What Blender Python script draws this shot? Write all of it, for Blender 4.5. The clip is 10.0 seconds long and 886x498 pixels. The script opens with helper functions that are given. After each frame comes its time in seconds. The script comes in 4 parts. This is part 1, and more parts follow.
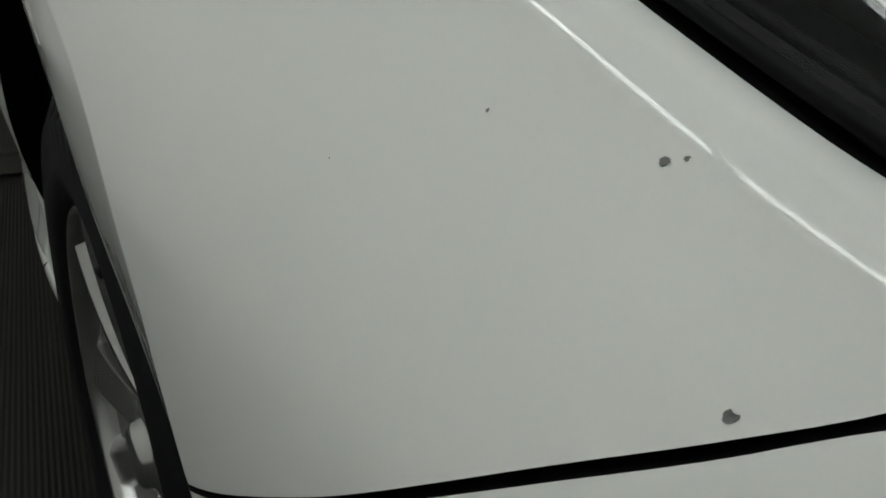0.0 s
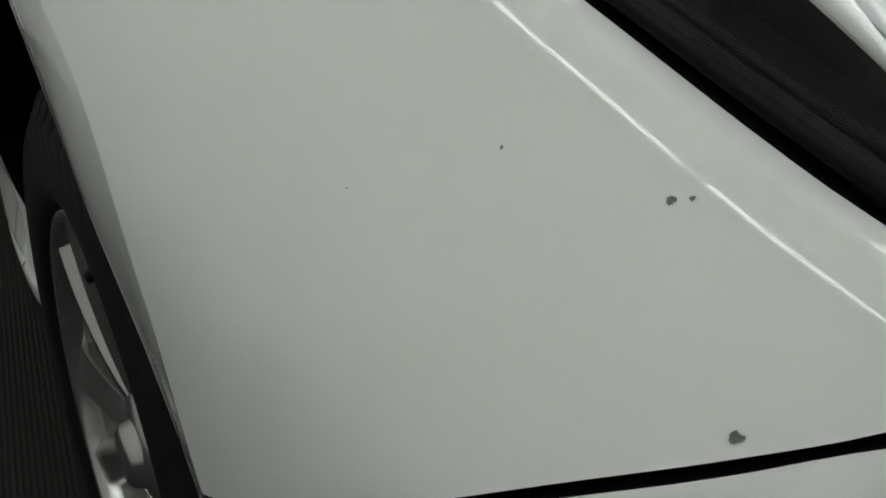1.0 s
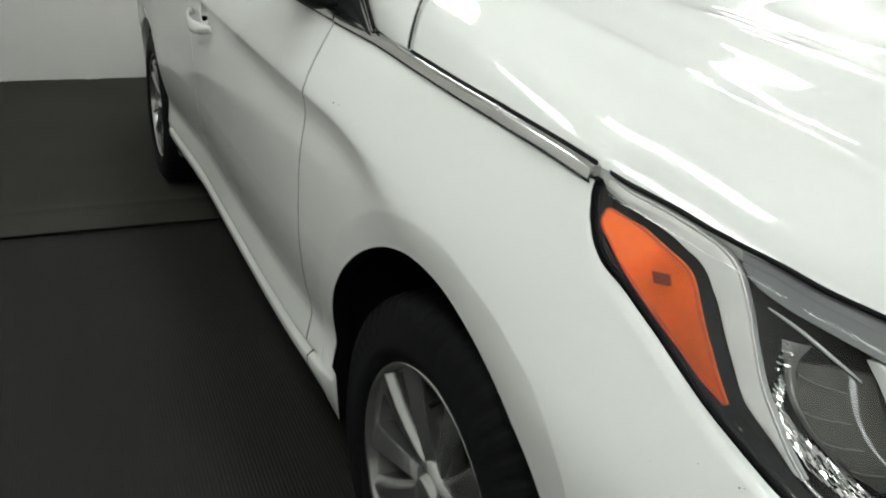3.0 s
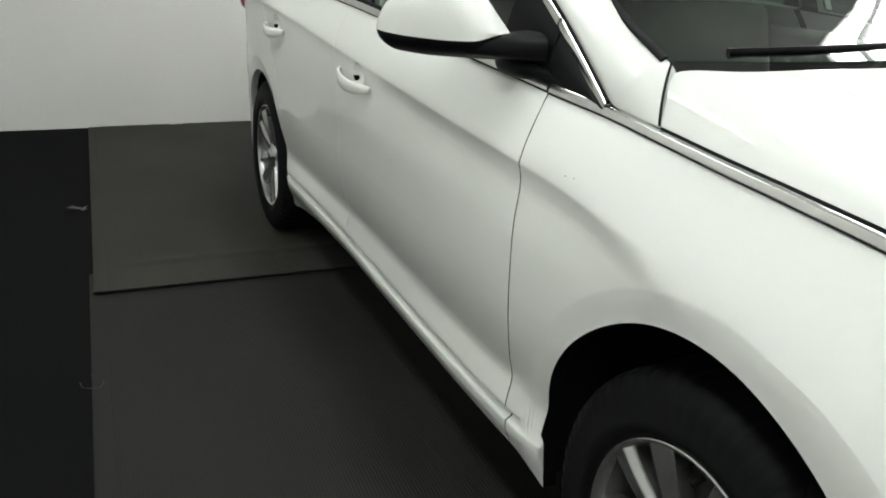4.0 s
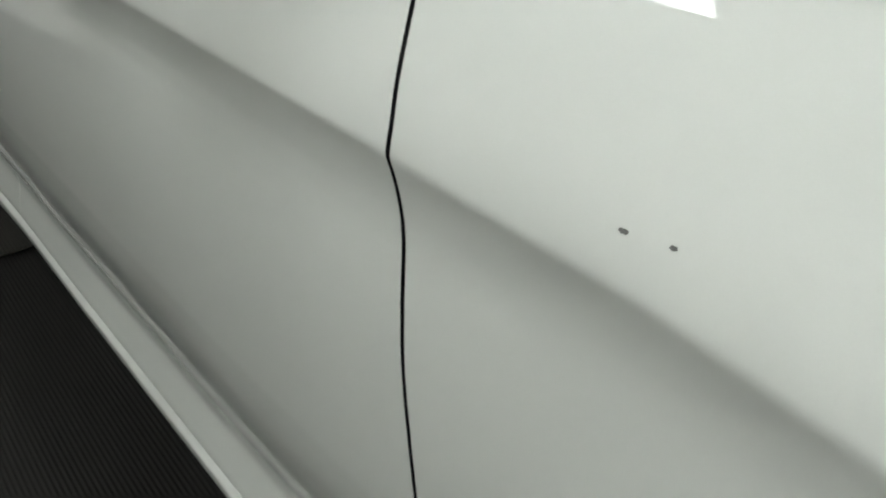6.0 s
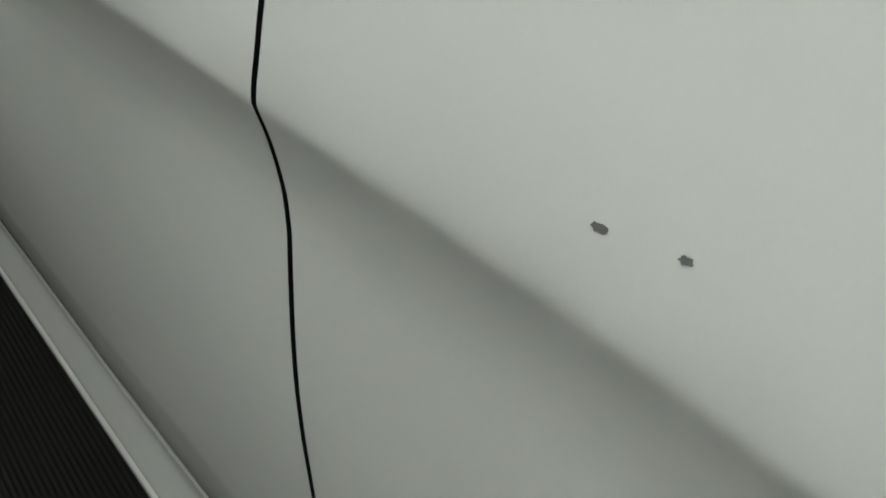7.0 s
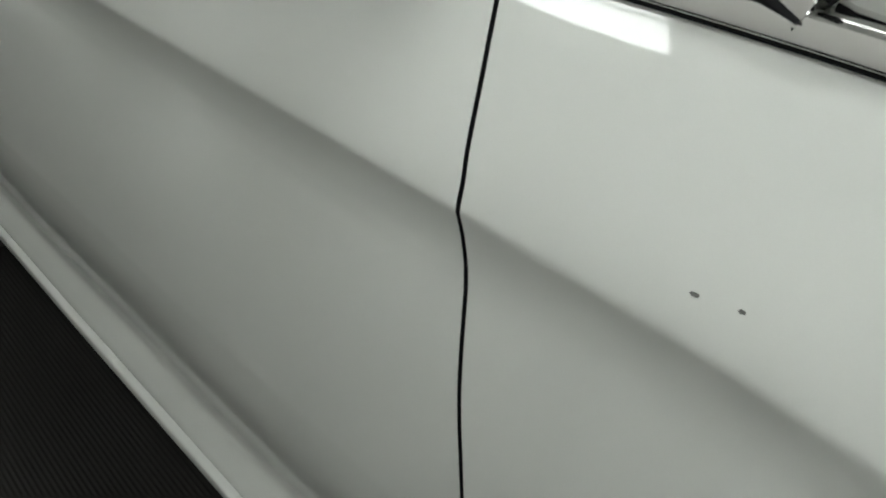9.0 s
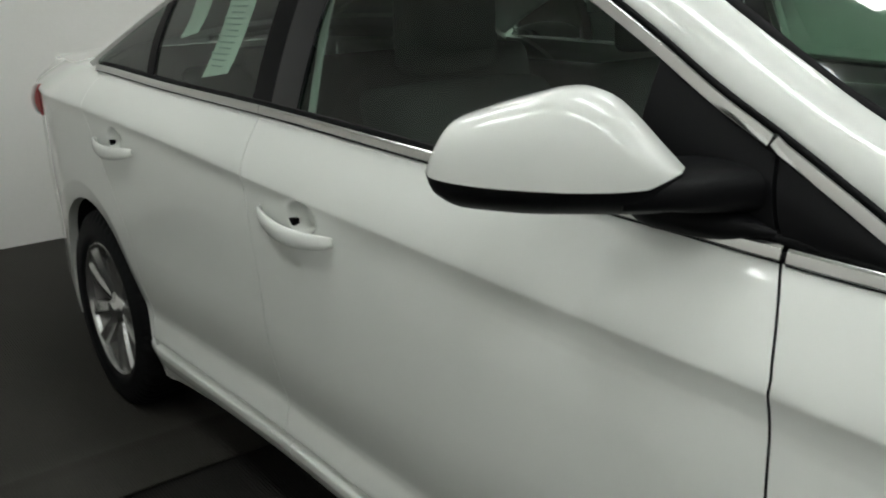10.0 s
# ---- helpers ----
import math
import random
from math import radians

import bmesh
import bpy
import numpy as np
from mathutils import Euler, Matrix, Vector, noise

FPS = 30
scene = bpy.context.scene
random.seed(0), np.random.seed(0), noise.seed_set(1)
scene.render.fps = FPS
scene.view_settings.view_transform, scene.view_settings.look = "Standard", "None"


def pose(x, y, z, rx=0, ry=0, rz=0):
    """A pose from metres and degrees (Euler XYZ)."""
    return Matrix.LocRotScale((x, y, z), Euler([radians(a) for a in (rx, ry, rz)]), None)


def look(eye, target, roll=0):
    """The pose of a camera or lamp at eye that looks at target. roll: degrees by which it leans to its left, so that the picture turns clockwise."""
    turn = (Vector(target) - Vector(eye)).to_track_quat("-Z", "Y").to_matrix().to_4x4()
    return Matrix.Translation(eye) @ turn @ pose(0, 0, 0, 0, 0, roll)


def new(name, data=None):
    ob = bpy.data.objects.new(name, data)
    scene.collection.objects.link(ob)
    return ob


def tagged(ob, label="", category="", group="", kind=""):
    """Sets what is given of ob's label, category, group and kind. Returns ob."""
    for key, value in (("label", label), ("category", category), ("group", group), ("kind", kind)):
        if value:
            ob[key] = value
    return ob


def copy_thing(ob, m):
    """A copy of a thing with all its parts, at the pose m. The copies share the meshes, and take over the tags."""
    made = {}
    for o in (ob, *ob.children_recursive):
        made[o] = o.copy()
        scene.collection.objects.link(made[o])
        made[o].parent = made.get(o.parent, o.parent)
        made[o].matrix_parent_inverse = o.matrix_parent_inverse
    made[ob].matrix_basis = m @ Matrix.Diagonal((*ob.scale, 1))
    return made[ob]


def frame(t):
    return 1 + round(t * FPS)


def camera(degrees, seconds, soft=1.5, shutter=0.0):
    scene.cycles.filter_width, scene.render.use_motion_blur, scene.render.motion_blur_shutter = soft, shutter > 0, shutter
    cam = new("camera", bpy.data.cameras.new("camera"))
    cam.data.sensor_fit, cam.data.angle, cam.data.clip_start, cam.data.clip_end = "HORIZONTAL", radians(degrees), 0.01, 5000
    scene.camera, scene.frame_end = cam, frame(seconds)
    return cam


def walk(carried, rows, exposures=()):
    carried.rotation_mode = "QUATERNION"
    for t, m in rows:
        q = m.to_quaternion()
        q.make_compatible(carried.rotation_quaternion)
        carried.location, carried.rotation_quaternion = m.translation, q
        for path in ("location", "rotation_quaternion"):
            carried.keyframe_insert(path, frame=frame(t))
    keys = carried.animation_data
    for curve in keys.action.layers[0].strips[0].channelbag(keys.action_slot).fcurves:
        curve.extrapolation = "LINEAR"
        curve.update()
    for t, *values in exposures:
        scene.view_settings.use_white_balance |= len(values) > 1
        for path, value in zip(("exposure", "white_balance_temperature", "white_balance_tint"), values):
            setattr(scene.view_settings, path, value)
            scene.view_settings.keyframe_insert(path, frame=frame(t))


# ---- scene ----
cam = camera(52.0, 10.0, soft=1.8, shutter=0.15)
PATH = [
    (0, (0.783, -0.914, 0.771), (-0.906, -0.127, 0.046), -1.3),
    (0.5, (0.783, -0.92, 0.779), (-0.885, -0.105, 0.035), -1.5),
    (1, (0.786, -0.928, 0.786), (-0.865, -0.088, 0.032), -1.3),
    (1.5, (0.791, -0.936, 0.786), (-0.856, -0.074, 0.048), -0.3),
    (2, (0.82, -0.961, 0.824), (-0.86, -0.167, 0.083), -1.5),
    (2.1, (0.841, -0.976, 0.85), (-0.843, -0.211, 0.088), -2.1),
    (2.3, (0.903, -1.015, 0.918), (-0.784, -0.281, 0.135), -1.9),
    (2.5, (0.982, -1.069, 1.016), (-0.694, -0.354, 0.192), -1.8),
    (2.7, (1.069, -1.162, 1.114), (-0.614, -0.435, 0.314), 0.8),
    (3, (1.188, -1.383, 1.244), (-0.5, -0.6, 0.51), 3.2),
    (3.2, (1.22, -1.503, 1.295), (-0.487, -0.732, 0.594), 3.2),
    (4.3, (0.874, -1.726, 1.297), (-0.86, -0.987, 0.63), 2.3),
    (4.5, (0.755, -1.723, 1.285), (-0.974, -0.979, 0.608), 1.3),
    (4.9, (0.497, -1.703, 1.245), (-1.189, -0.902, 0.527), -0.8),
    (5.5, (0.139, -1.473, 1.147), (-1.402, -0.503, 0.321), -1.8),
    (6, (-0.096, -1.167, 1.082), (-1.194, -0.346, 0.256), -2.9),
    (6.2, (-0.133, -1.116, 1.05), (-1.256, -0.308, 0.245), -3.3),
    (7.5, (-0.201, -1.051, 1.011), (-1.214, -0.257, 0.061), -3.3),
    (8, (-0.217, -1.059, 1.017), (-1.227, -0.259, 0.069), -3.4),
    (8.5, (-0.212, -1.089, 1.039), (-1.216, -0.267, 0.104), -2.1),
    (9, (-0.123, -1.238, 1.137), (-1.143, -0.337, 0.295), -0.2),
    (9.5, (0.025, -1.575, 1.216), (-1.389, -0.357, 0.497), -0.9),
    (9.8, (0.045, -1.701, 1.281), (-1.427, -0.497, 0.662), -1.5),
    (10, (0.03, -1.747, 1.322), (-1.484, -0.574, 0.745), -1.6),
]
walk(cam, [(t, look(e, g, r)) for t, e, g, r in PATH],
     exposures=[(0, -0.22), (1.5, -0.22), (2.1, -0.10), (2.5, 0.36), (3, 0.48), (3.2, 0.50), (4.5, 1.06), (5, 1.15), (5.5, 0.85), (6, 0.40), (7.5, -0.08), (8.5, -0.04), (9, 0.10), (9.5, 0.27), (10, 0.31)])

# ---- light ----
scene.view_settings.exposure = 0.0
world = bpy.data.worlds.new("world")
scene.world = world
world.use_nodes = True
world.node_tree.nodes["Background"].inputs[0].default_value = (0.9, 0.95, 1.0, 1)
world.node_tree.nodes["Background"].inputs[1].default_value = 0.0

ROOM = (-5.05, 6.6, -3.1, 3.4, 3.0)  # x0, x1, y0, y1, height


# ---- materials ----
def material(name, base, rough=0.5, metal=0.0, spec=0.5, coat=0.0, coat_rough=0.03, vary=0.0, scale=6.0,
             fine=0.0, fine_scale=300.0, bump=0.0, bump_scale=200.0, bump_dist=0.001, trans=0.0, ior=1.45, rough_vary=0.0):
    m = bpy.data.materials.new(name)
    m.use_nodes = True
    nt = m.node_tree
    p = nt.nodes["Principled BSDF"]
    p.inputs["Base Color"].default_value = (*base, 1)
    p.inputs["Roughness"].default_value = rough
    p.inputs["Metallic"].default_value = metal
    p.inputs["Specular IOR Level"].default_value = spec
    p.inputs["Coat Weight"].default_value = coat
    p.inputs["Coat Roughness"].default_value = coat_rough
    p.inputs["Transmission Weight"].default_value = trans
    p.inputs["IOR"].default_value = ior
    co = nt.nodes.new("ShaderNodeTexCoord")
    link = nt.links.new
    if vary or fine:
        n1 = nt.nodes.new("ShaderNodeTexNoise")
        n1.inputs["Scale"].default_value = scale
        n1.inputs["Detail"].default_value = 5
        n2 = nt.nodes.new("ShaderNodeTexNoise")
        n2.inputs["Scale"].default_value = fine_scale
        n2.inputs["Detail"].default_value = 3
        link(co.outputs["Object"], n1.inputs["Vector"])
        link(co.outputs["Object"], n2.inputs["Vector"])
        a = nt.nodes.new("ShaderNodeMapRange")
        a.inputs["To Min"].default_value, a.inputs["To Max"].default_value = 1 - vary, 1 + vary
        link(n1.outputs["Fac"], a.inputs["Value"])
        b = nt.nodes.new("ShaderNodeMapRange")
        b.inputs["To Min"].default_value, b.inputs["To Max"].default_value = 1 - fine, 1 + fine
        link(n2.outputs["Fac"], b.inputs["Value"])
        mul = nt.nodes.new("ShaderNodeMath")
        mul.operation = "MULTIPLY"
        link(a.outputs[0], mul.inputs[0])
        link(b.outputs[0], mul.inputs[1])
        vm = nt.nodes.new("ShaderNodeVectorMath")
        vm.operation = "SCALE"
        vm.inputs[0].default_value = base
        link(mul.outputs[0], vm.inputs["Scale"])
        link(vm.outputs[0], p.inputs["Base Color"])
        if rough_vary:
            r = nt.nodes.new("ShaderNodeMapRange")
            r.inputs["To Min"].default_value, r.inputs["To Max"].default_value = rough - rough_vary, rough + rough_vary
            link(n1.outputs["Fac"], r.inputs["Value"])
            link(r.outputs[0], p.inputs["Roughness"])
    if bump:
        nb = nt.nodes.new("ShaderNodeTexNoise")
        nb.inputs["Scale"].default_value = bump_scale
        nb.inputs["Detail"].default_value = 3
        link(co.outputs["Object"], nb.inputs["Vector"])
        bp = nt.nodes.new("ShaderNodeBump")
        bp.inputs["Strength"].default_value = bump
        bp.inputs["Distance"].default_value = bump_dist
        link(nb.outputs["Fac"], bp.inputs["Height"])
        link(bp.outputs[0], p.inputs["Normal"])
    return m


def glowing(name, colour, strength):
    m = bpy.data.materials.new(name)
    m.use_nodes = True
    p = m.node_tree.nodes["Principled BSDF"]
    p.inputs["Base Color"].default_value = (0.9, 0.9, 0.9, 1)
    p.inputs["Emission Color"].default_value = (*colour, 1)
    p.inputs["Emission Strength"].default_value = strength
    return m


PAINT = material("white_paint", (0.72, 0.735, 0.70), rough=0.45, spec=0.2, coat=1.0, coat_rough=0.02, vary=0.012, scale=3,
                 fine=0.02, fine_scale=900)
CHROME = material("chrome", (0.66, 0.66, 0.645), rough=0.14, metal=1.0, vary=0.03, scale=20, rough_vary=0.03)
ALLOY = material("wheel_alloy", (0.46, 0.46, 0.45), rough=0.24, metal=0.9, vary=0.06, scale=12, fine=0.05, fine_scale=700, rough_vary=0.06)
ALLOY_DARK = material("wheel_alloy_inner", (0.16, 0.155, 0.145), rough=0.4, metal=0.6, vary=0.1, scale=15, fine=0.1)
RUBBER = material("tyre_rubber", (0.004, 0.004, 0.0045), rough=0.75, spec=0.18, vary=0.2, scale=18, fine=0.2, fine_scale=400, bump=0.2, bump_scale=500)
BLACK = material("black_plastic", (0.0040, 0.0040, 0.0045), rough=0.45, spec=0.12, vary=0.12, scale=10, fine=0.15, fine_scale=900, bump=0.12, bump_scale=1200, bump_dist=0.0004)
GLOSS_BLACK = material("gloss_black", (0.01, 0.01, 0.012), rough=0.12, spec=0.6, vary=0.1, scale=12)
# black of the rubber seals, also painted in as the shade of panel gaps
SEAL = material("rubber_seal", (0.004, 0.004, 0.0045), rough=0.6, spec=0.15, vary=0.15, scale=30)
# colour itself near black, standing for depths that no lamp reaches
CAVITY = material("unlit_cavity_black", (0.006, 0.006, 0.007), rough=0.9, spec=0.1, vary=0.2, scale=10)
CHIP = material("bare_primer", (0.14, 0.14, 0.132), rough=0.7, vary=0.25, scale=300, fine=0.2, fine_scale=1500)
AMBER = material("amber_plastic", (0.90, 0.185, 0.012), rough=0.22, spec=0.4, coat=0.0, vary=0.06, scale=14)
AMBER_DARK = material("amber_bulb_shade", (0.14, 0.02, 0.005), rough=0.4, vary=0.2, scale=60)
SILVER = material("silver_bezel", (0.60, 0.60, 0.58), rough=0.33, metal=0.6, vary=0.05, scale=15)
REFLECTOR = material("reflector_chrome", (0.88, 0.88, 0.86), rough=0.16, metal=1.0, vary=0.08, scale=40)
HOUSING = material("lamp_housing_black", (0.0018, 0.0018, 0.0020), rough=0.35, spec=0.15, vary=0.15, scale=20)
RED = material("red_lamp_plastic", (0.28, 0.02, 0.02), rough=0.12, coat=0.5, vary=0.1, scale=20)
WALLM = material("white_wall_paint", (0.80, 0.79, 0.76), rough=0.75, spec=0.25, vary=0.03, scale=1.2, fine=0.025, fine_scale=60, bump=0.15, bump_scale=160)
CEIL = material("ceiling_white", (0.78, 0.78, 0.75), rough=0.85, vary=0.03, scale=2, fine=0.03, fine_scale=90)
MAT = material("grey_rubber_mat", (0.0155, 0.0147, 0.0131), rough=0.7, spec=0.22, vary=0.28, scale=2.2, fine=0.16, fine_scale=220, bump=0.2, bump_scale=600, rough_vary=0.08)
MAT_DUSTY = material("dusty_rubber_mat", (0.035, 0.0333, 0.0286), rough=0.75, spec=0.2, vary=0.32, scale=1.8, fine=0.2, fine_scale=160, bump=0.2, bump_scale=600)
CARPET = material("black_carpet", (0.0055, 0.0053, 0.006), rough=0.95, spec=0.08, vary=0.2, scale=3, fine=0.35, fine_scale=500, bump=0.6, bump_scale=700, bump_dist=0.003)
CLOTH = material("grey_seat_cloth", (0.06, 0.06, 0.058), rough=0.9, vary=0.15, scale=10, fine=0.2, fine_scale=600, bump=0.3, bump_scale=900)
TRIM_GREY = material("interior_plastic", (0.085, 0.085, 0.084), rough=0.6, vary=0.1, scale=8, fine=0.1, fine_scale=700)
PAPER = material("white_paper", (0.80, 0.80, 0.76), rough=0.8, vary=0.02, scale=8)
INK = material("grey_print", (0.62, 0.63, 0.61), rough=0.8, vary=0.1, scale=80)
LINT = material("crumpled_tissue", (0.17, 0.155, 0.13), rough=0.9, vary=0.2, scale=60)
TUBE = glowing("glowing_diffuser", (0.955, 1.0, 0.985), 11.2)


def glass(name, tint, rough=0.0, ior=1.5):
    """Thin pane: mostly clear with a mirror-like gloss on top."""
    m = bpy.data.materials.new(name)
    m.use_nodes = True
    nt = m.node_tree
    nt.nodes.remove(nt.nodes["Principled BSDF"])
    out = nt.nodes["Material Output"]
    tr = nt.nodes.new("ShaderNodeBsdfTransparent")
    tr.inputs[0].default_value = (*tint, 1)
    gl = nt.nodes.new("ShaderNodeBsdfGlossy")
    gl.inputs["Roughness"].default_value = rough
    gl.inputs[0].default_value = (1, 1, 1, 1)
    fr = nt.nodes.new("ShaderNodeFresnel")
    fr.inputs[0].default_value = ior
    mix = nt.nodes.new("ShaderNodeMixShader")
    nt.links.new(fr.outputs[0], mix.inputs[0])
    nt.links.new(tr.outputs[0], mix.inputs[1])
    nt.links.new(gl.outputs[0], mix.inputs[2])
    nt.links.new(mix.outputs[0], out.inputs[0])
    return m


GLASS = glass("green_tinted_glass", (0.40, 0.56, 0.46))
LENS = glass("clear_lamp_lens", (0.94, 0.95, 0.95), ior=1.45)


# ---- building blocks ----
def curve(xs, ys):
    """Smooth monotone-limited curve through points, as a function on arrays."""
    xs, ys = np.array(xs, float), np.array(ys, float)
    h, d = np.diff(xs), np.diff(ys) / np.diff(xs)
    m = np.zeros(len(xs))
    m[0], m[-1] = d[0], d[-1]
    for i in range(1, len(xs) - 1):
        if d[i - 1] * d[i] > 0:
            w1, w2 = 2 * h[i] + h[i - 1], h[i] + 2 * h[i - 1]
            m[i] = (w1 + w2) / (w1 / d[i - 1] + w2 / d[i])

    def f(x):
        x = np.asarray(x, float)
        i = np.clip(np.searchsorted(xs, x) - 1, 0, len(xs) - 2)
        t = (x - xs[i]) / h[i]
        lo, hi = t < 0, t > 1
        c = np.clip(t, 0, 1)
        y = ((1 + 2 * c) * (1 - c) ** 2 * ys[i] + c * (1 - c) ** 2 * h[i] * m[i]
             + c * c * (3 - 2 * c) * ys[i + 1] + c * c * (c - 1) * h[i] * m[i + 1])
        return y + np.where(lo, (x - xs[0]) * m[0], 0) + np.where(hi, (x - xs[-1]) * m[-1], 0)
    return f


def path3(points, n):
    """n points on a smooth curve through 3D points."""
    p = np.array(points, float)
    s = np.r_[0, np.cumsum(np.linalg.norm(np.diff(p, axis=0), axis=1))]
    t = np.linspace(0, s[-1], n)
    if len(p) == 2:
        return p[0] + (p[1] - p[0]) * (t / s[-1])[:, None]
    out = np.zeros((n, 3))
    g = np.gradient(p, s, axis=0)
    i = np.clip(np.searchsorted(s, t) - 1, 0, len(s) - 2)
    h = (s[i + 1] - s[i])[:, None]
    c = ((t - s[i])[:, None]) / h
    out = ((1 + 2 * c) * (1 - c) ** 2 * p[i] + c * (1 - c) ** 2 * h * g[i]
           + c * c * (3 - 2 * c) * p[i + 1] + c * c * (c - 1) * h * g[i + 1])
    return out


def empty(name, at=(0, 0, 0), parent=None):
    ob = new(name)
    ob.empty_display_size = 0.1
    ob.location = at
    ob.parent = parent
    return ob


def part(name, bm, mat, parent=None, label="", smooth=True):
    me = bpy.data.meshes.new(name)
    bm.to_mesh(me)
    bm.free()
    if smooth:
        for f in me.polygons:
            f.use_smooth = True
    for m in (mat if isinstance(mat, (list, tuple)) else [mat]):
        me.materials.append(m)
    ob = new(name, me)
    ob.parent = parent
    if label:
        tagged(ob, label)
    return ob


def sheet(P, skirt=None, close=False, sharp_rim=True):
    """A quad mesh over a grid of points (n, m, 3). skirt: a vector by which its rim is folded away."""
    bm = bmesh.new()
    n, m = P.shape[:2]
    v = [[bm.verts.new(P[i, j]) for j in range(m)] for i in range(n)]
    for i in range(n - 1 if not close else n):
        for j in range(m - 1):
            q = (v[i][j], v[(i + 1) % n][j], v[(i + 1) % n][j + 1], v[i][j + 1])
            try:
                bm.faces.new(q)
            except ValueError:
                pass
    if skirt is not None:
        k = Vector(skirt)
        rim = [v[i][0] for i in range(n)] + [v[n - 1][j] for j in range(1, m)] + [v[i][m - 1] for i in range(n - 2, -1, -1)] + [v[0][j] for j in range(m - 2, 0, -1)]
        low = [bm.verts.new(a.co + k) for a in rim]
        for i in range(len(rim)):
            a, b, c, d = rim[i], rim[(i + 1) % len(rim)], low[(i + 1) % len(rim)], low[i]
            try:
                bm.faces.new((b, a, d, c))
            except ValueError:
                continue
            e = bm.edges.get((a, b))
            if e and sharp_rim:
                e.smooth = False
    return bm


def box(bm, lo, hi, bevel=0.0, seg=2):
    r = bmesh.ops.create_cube(bm, size=1.0)
    lo, hi = Vector(lo), Vector(hi)
    for w in r["verts"]:
        w.co = Vector([(lo[k] + hi[k]) / 2 + w.co[k] * (hi[k] - lo[k]) for k in range(3)])
    if bevel:
        es = list({e for w in r["verts"] for e in w.link_edges})
        bmesh.ops.bevel(bm, geom=es, offset=bevel, segments=seg, profile=0.7, affect="EDGES")
    return bm


def sweep(points, section, closed_section=True, up=(0, 0, 1), cap=True, scale=None):
    """A section of (side, up) pairs carried along points."""
    p = np.array(points, float)
    t = np.gradient(p, axis=0)
    t /= np.linalg.norm(t, axis=1)[:, None]
    side = np.cross(t, np.array(up, float))
    side /= np.linalg.norm(side, axis=1)[:, None]
    top = np.cross(side, t)
    s = np.array(section, float)
    k = np.ones(len(p)) if scale is None else np.array(scale, float)
    P = p[:, None] + (side[:, None] * s[None, :, :1] + top[:, None] * s[None, :, 1:]) * k[:, None, None]
    bm = bmesh.new()
    n, m = P.shape[:2]
    v = [[bm.verts.new(P[i, j]) for j in range(m)] for i in range(n)]
    for i in range(n - 1):
        for j in range(m if closed_section else m - 1):
            bm.faces.new((v[i][j], v[i + 1][j], v[i + 1][(j + 1) % m], v[i][(j + 1) % m]))
    if cap and closed_section:
        for cover in (bm.faces.new(v[0]), bm.faces.new(v[-1][::-1])):
            for e in cover.edges:
                e.smooth = False
    bmesh.ops.recalc_face_normals(bm, faces=bm.faces)
    return bm


def lathe(profile, n=64, axis="y"):
    """Turns (radius, along) pairs round the y axis."""
    a = np.linspace(0, 2 * np.pi, n, endpoint=False)
    P = np.array([[(r * np.cos(w), y, r * np.sin(w)) for r, y in profile] for w in a])
    return sheet(P, close=True)


# ---- the room ----
x0, x1, y0, y1, top = ROOM
T = 0.12


def slab(name, lo, hi, mat, label, category):
    bm = bmesh.new()
    box(bm, lo, hi)
    return tagged(part(name, bm, mat, None, smooth=False), label, category, kind="structure")


slab("floor", (x0 - T, y0 - T, -0.15), (x1 + T, y1 + T, -0.008), CARPET, "black low-pile carpet floor with bits of lint", "floor")
slab("wall_west", (x0 - T, y0 - T, -0.008), (x0, y1 + T, top), WALLM, "plain white painted wall behind the parked car", "wall")
# east wall is added out of view, set far off to dim the nose
slab("wall_east", (x1, y0 - T, -0.008), (x1 + T, y1 + T, top), WALLM, "plain white painted wall closing the room", "wall")
slab("wall_south", (x0, y0 - T, -0.008), (x1, y0, top), WALLM, "plain white painted wall along the car's side", "wall")
slab("wall_north", (x0, y1, -0.008), (x1, y1 + T, top), WALLM, "plain white painted wall on the far side", "wall")
slab("ceiling", (x0 - T, y0 - T, top), (x1 + T, y1 + T, top + 0.1), CEIL, "plain white painted ceiling", "ceiling")


def ceiling_light(x, y, long):
    th = empty("ceiling_light", (x, y, top))
    a, b, c, d = (0.58, 0.055, 0.085, 0.61) if long else (0.31, 0.10, 0.115, 0.34)
    bm = bmesh.new()
    box(bm, (-d, -c - b - 0.02, -0.012), (d, c + b + 0.02, -0.001), 0.004)
    part("frame", bm, CEIL, th)
    for side in (-c, c):
        bm = bmesh.new()
        box(bm, (-a, side - b, -0.032), (a, side + b, -0.0125), 0.010, 3)
        part("diffuser", bm, TUBE, th, "glowing white lamp diffuser")
    if long:
        return tagged(th, "long white ceiling light with two glowing tubes", "ceiling light", "long ceiling lights")
    return tagged(th, "square white ceiling light with two glowing diffusers", "ceiling light")


ceiling_light(-1.83, -1.965, False)
tube_light = ceiling_light(-2.9, -0.62, True)
for x, y in ((0.25, -2.10), (1.55, -2.10), (2.97, -2.10), (-0.5, -0.62), (1.9, -0.62), (-4.1, 1.2), (-1.5, 1.5), (0.7, 1.2), (3.1, 1.2), (-2.9, 2.9), (-0.5, 2.9), (1.9, 2.9)):
    copy_thing(tube_light, pose(x, y, top))


SLOPE = -0.033  # the mats lie slightly askew to the car


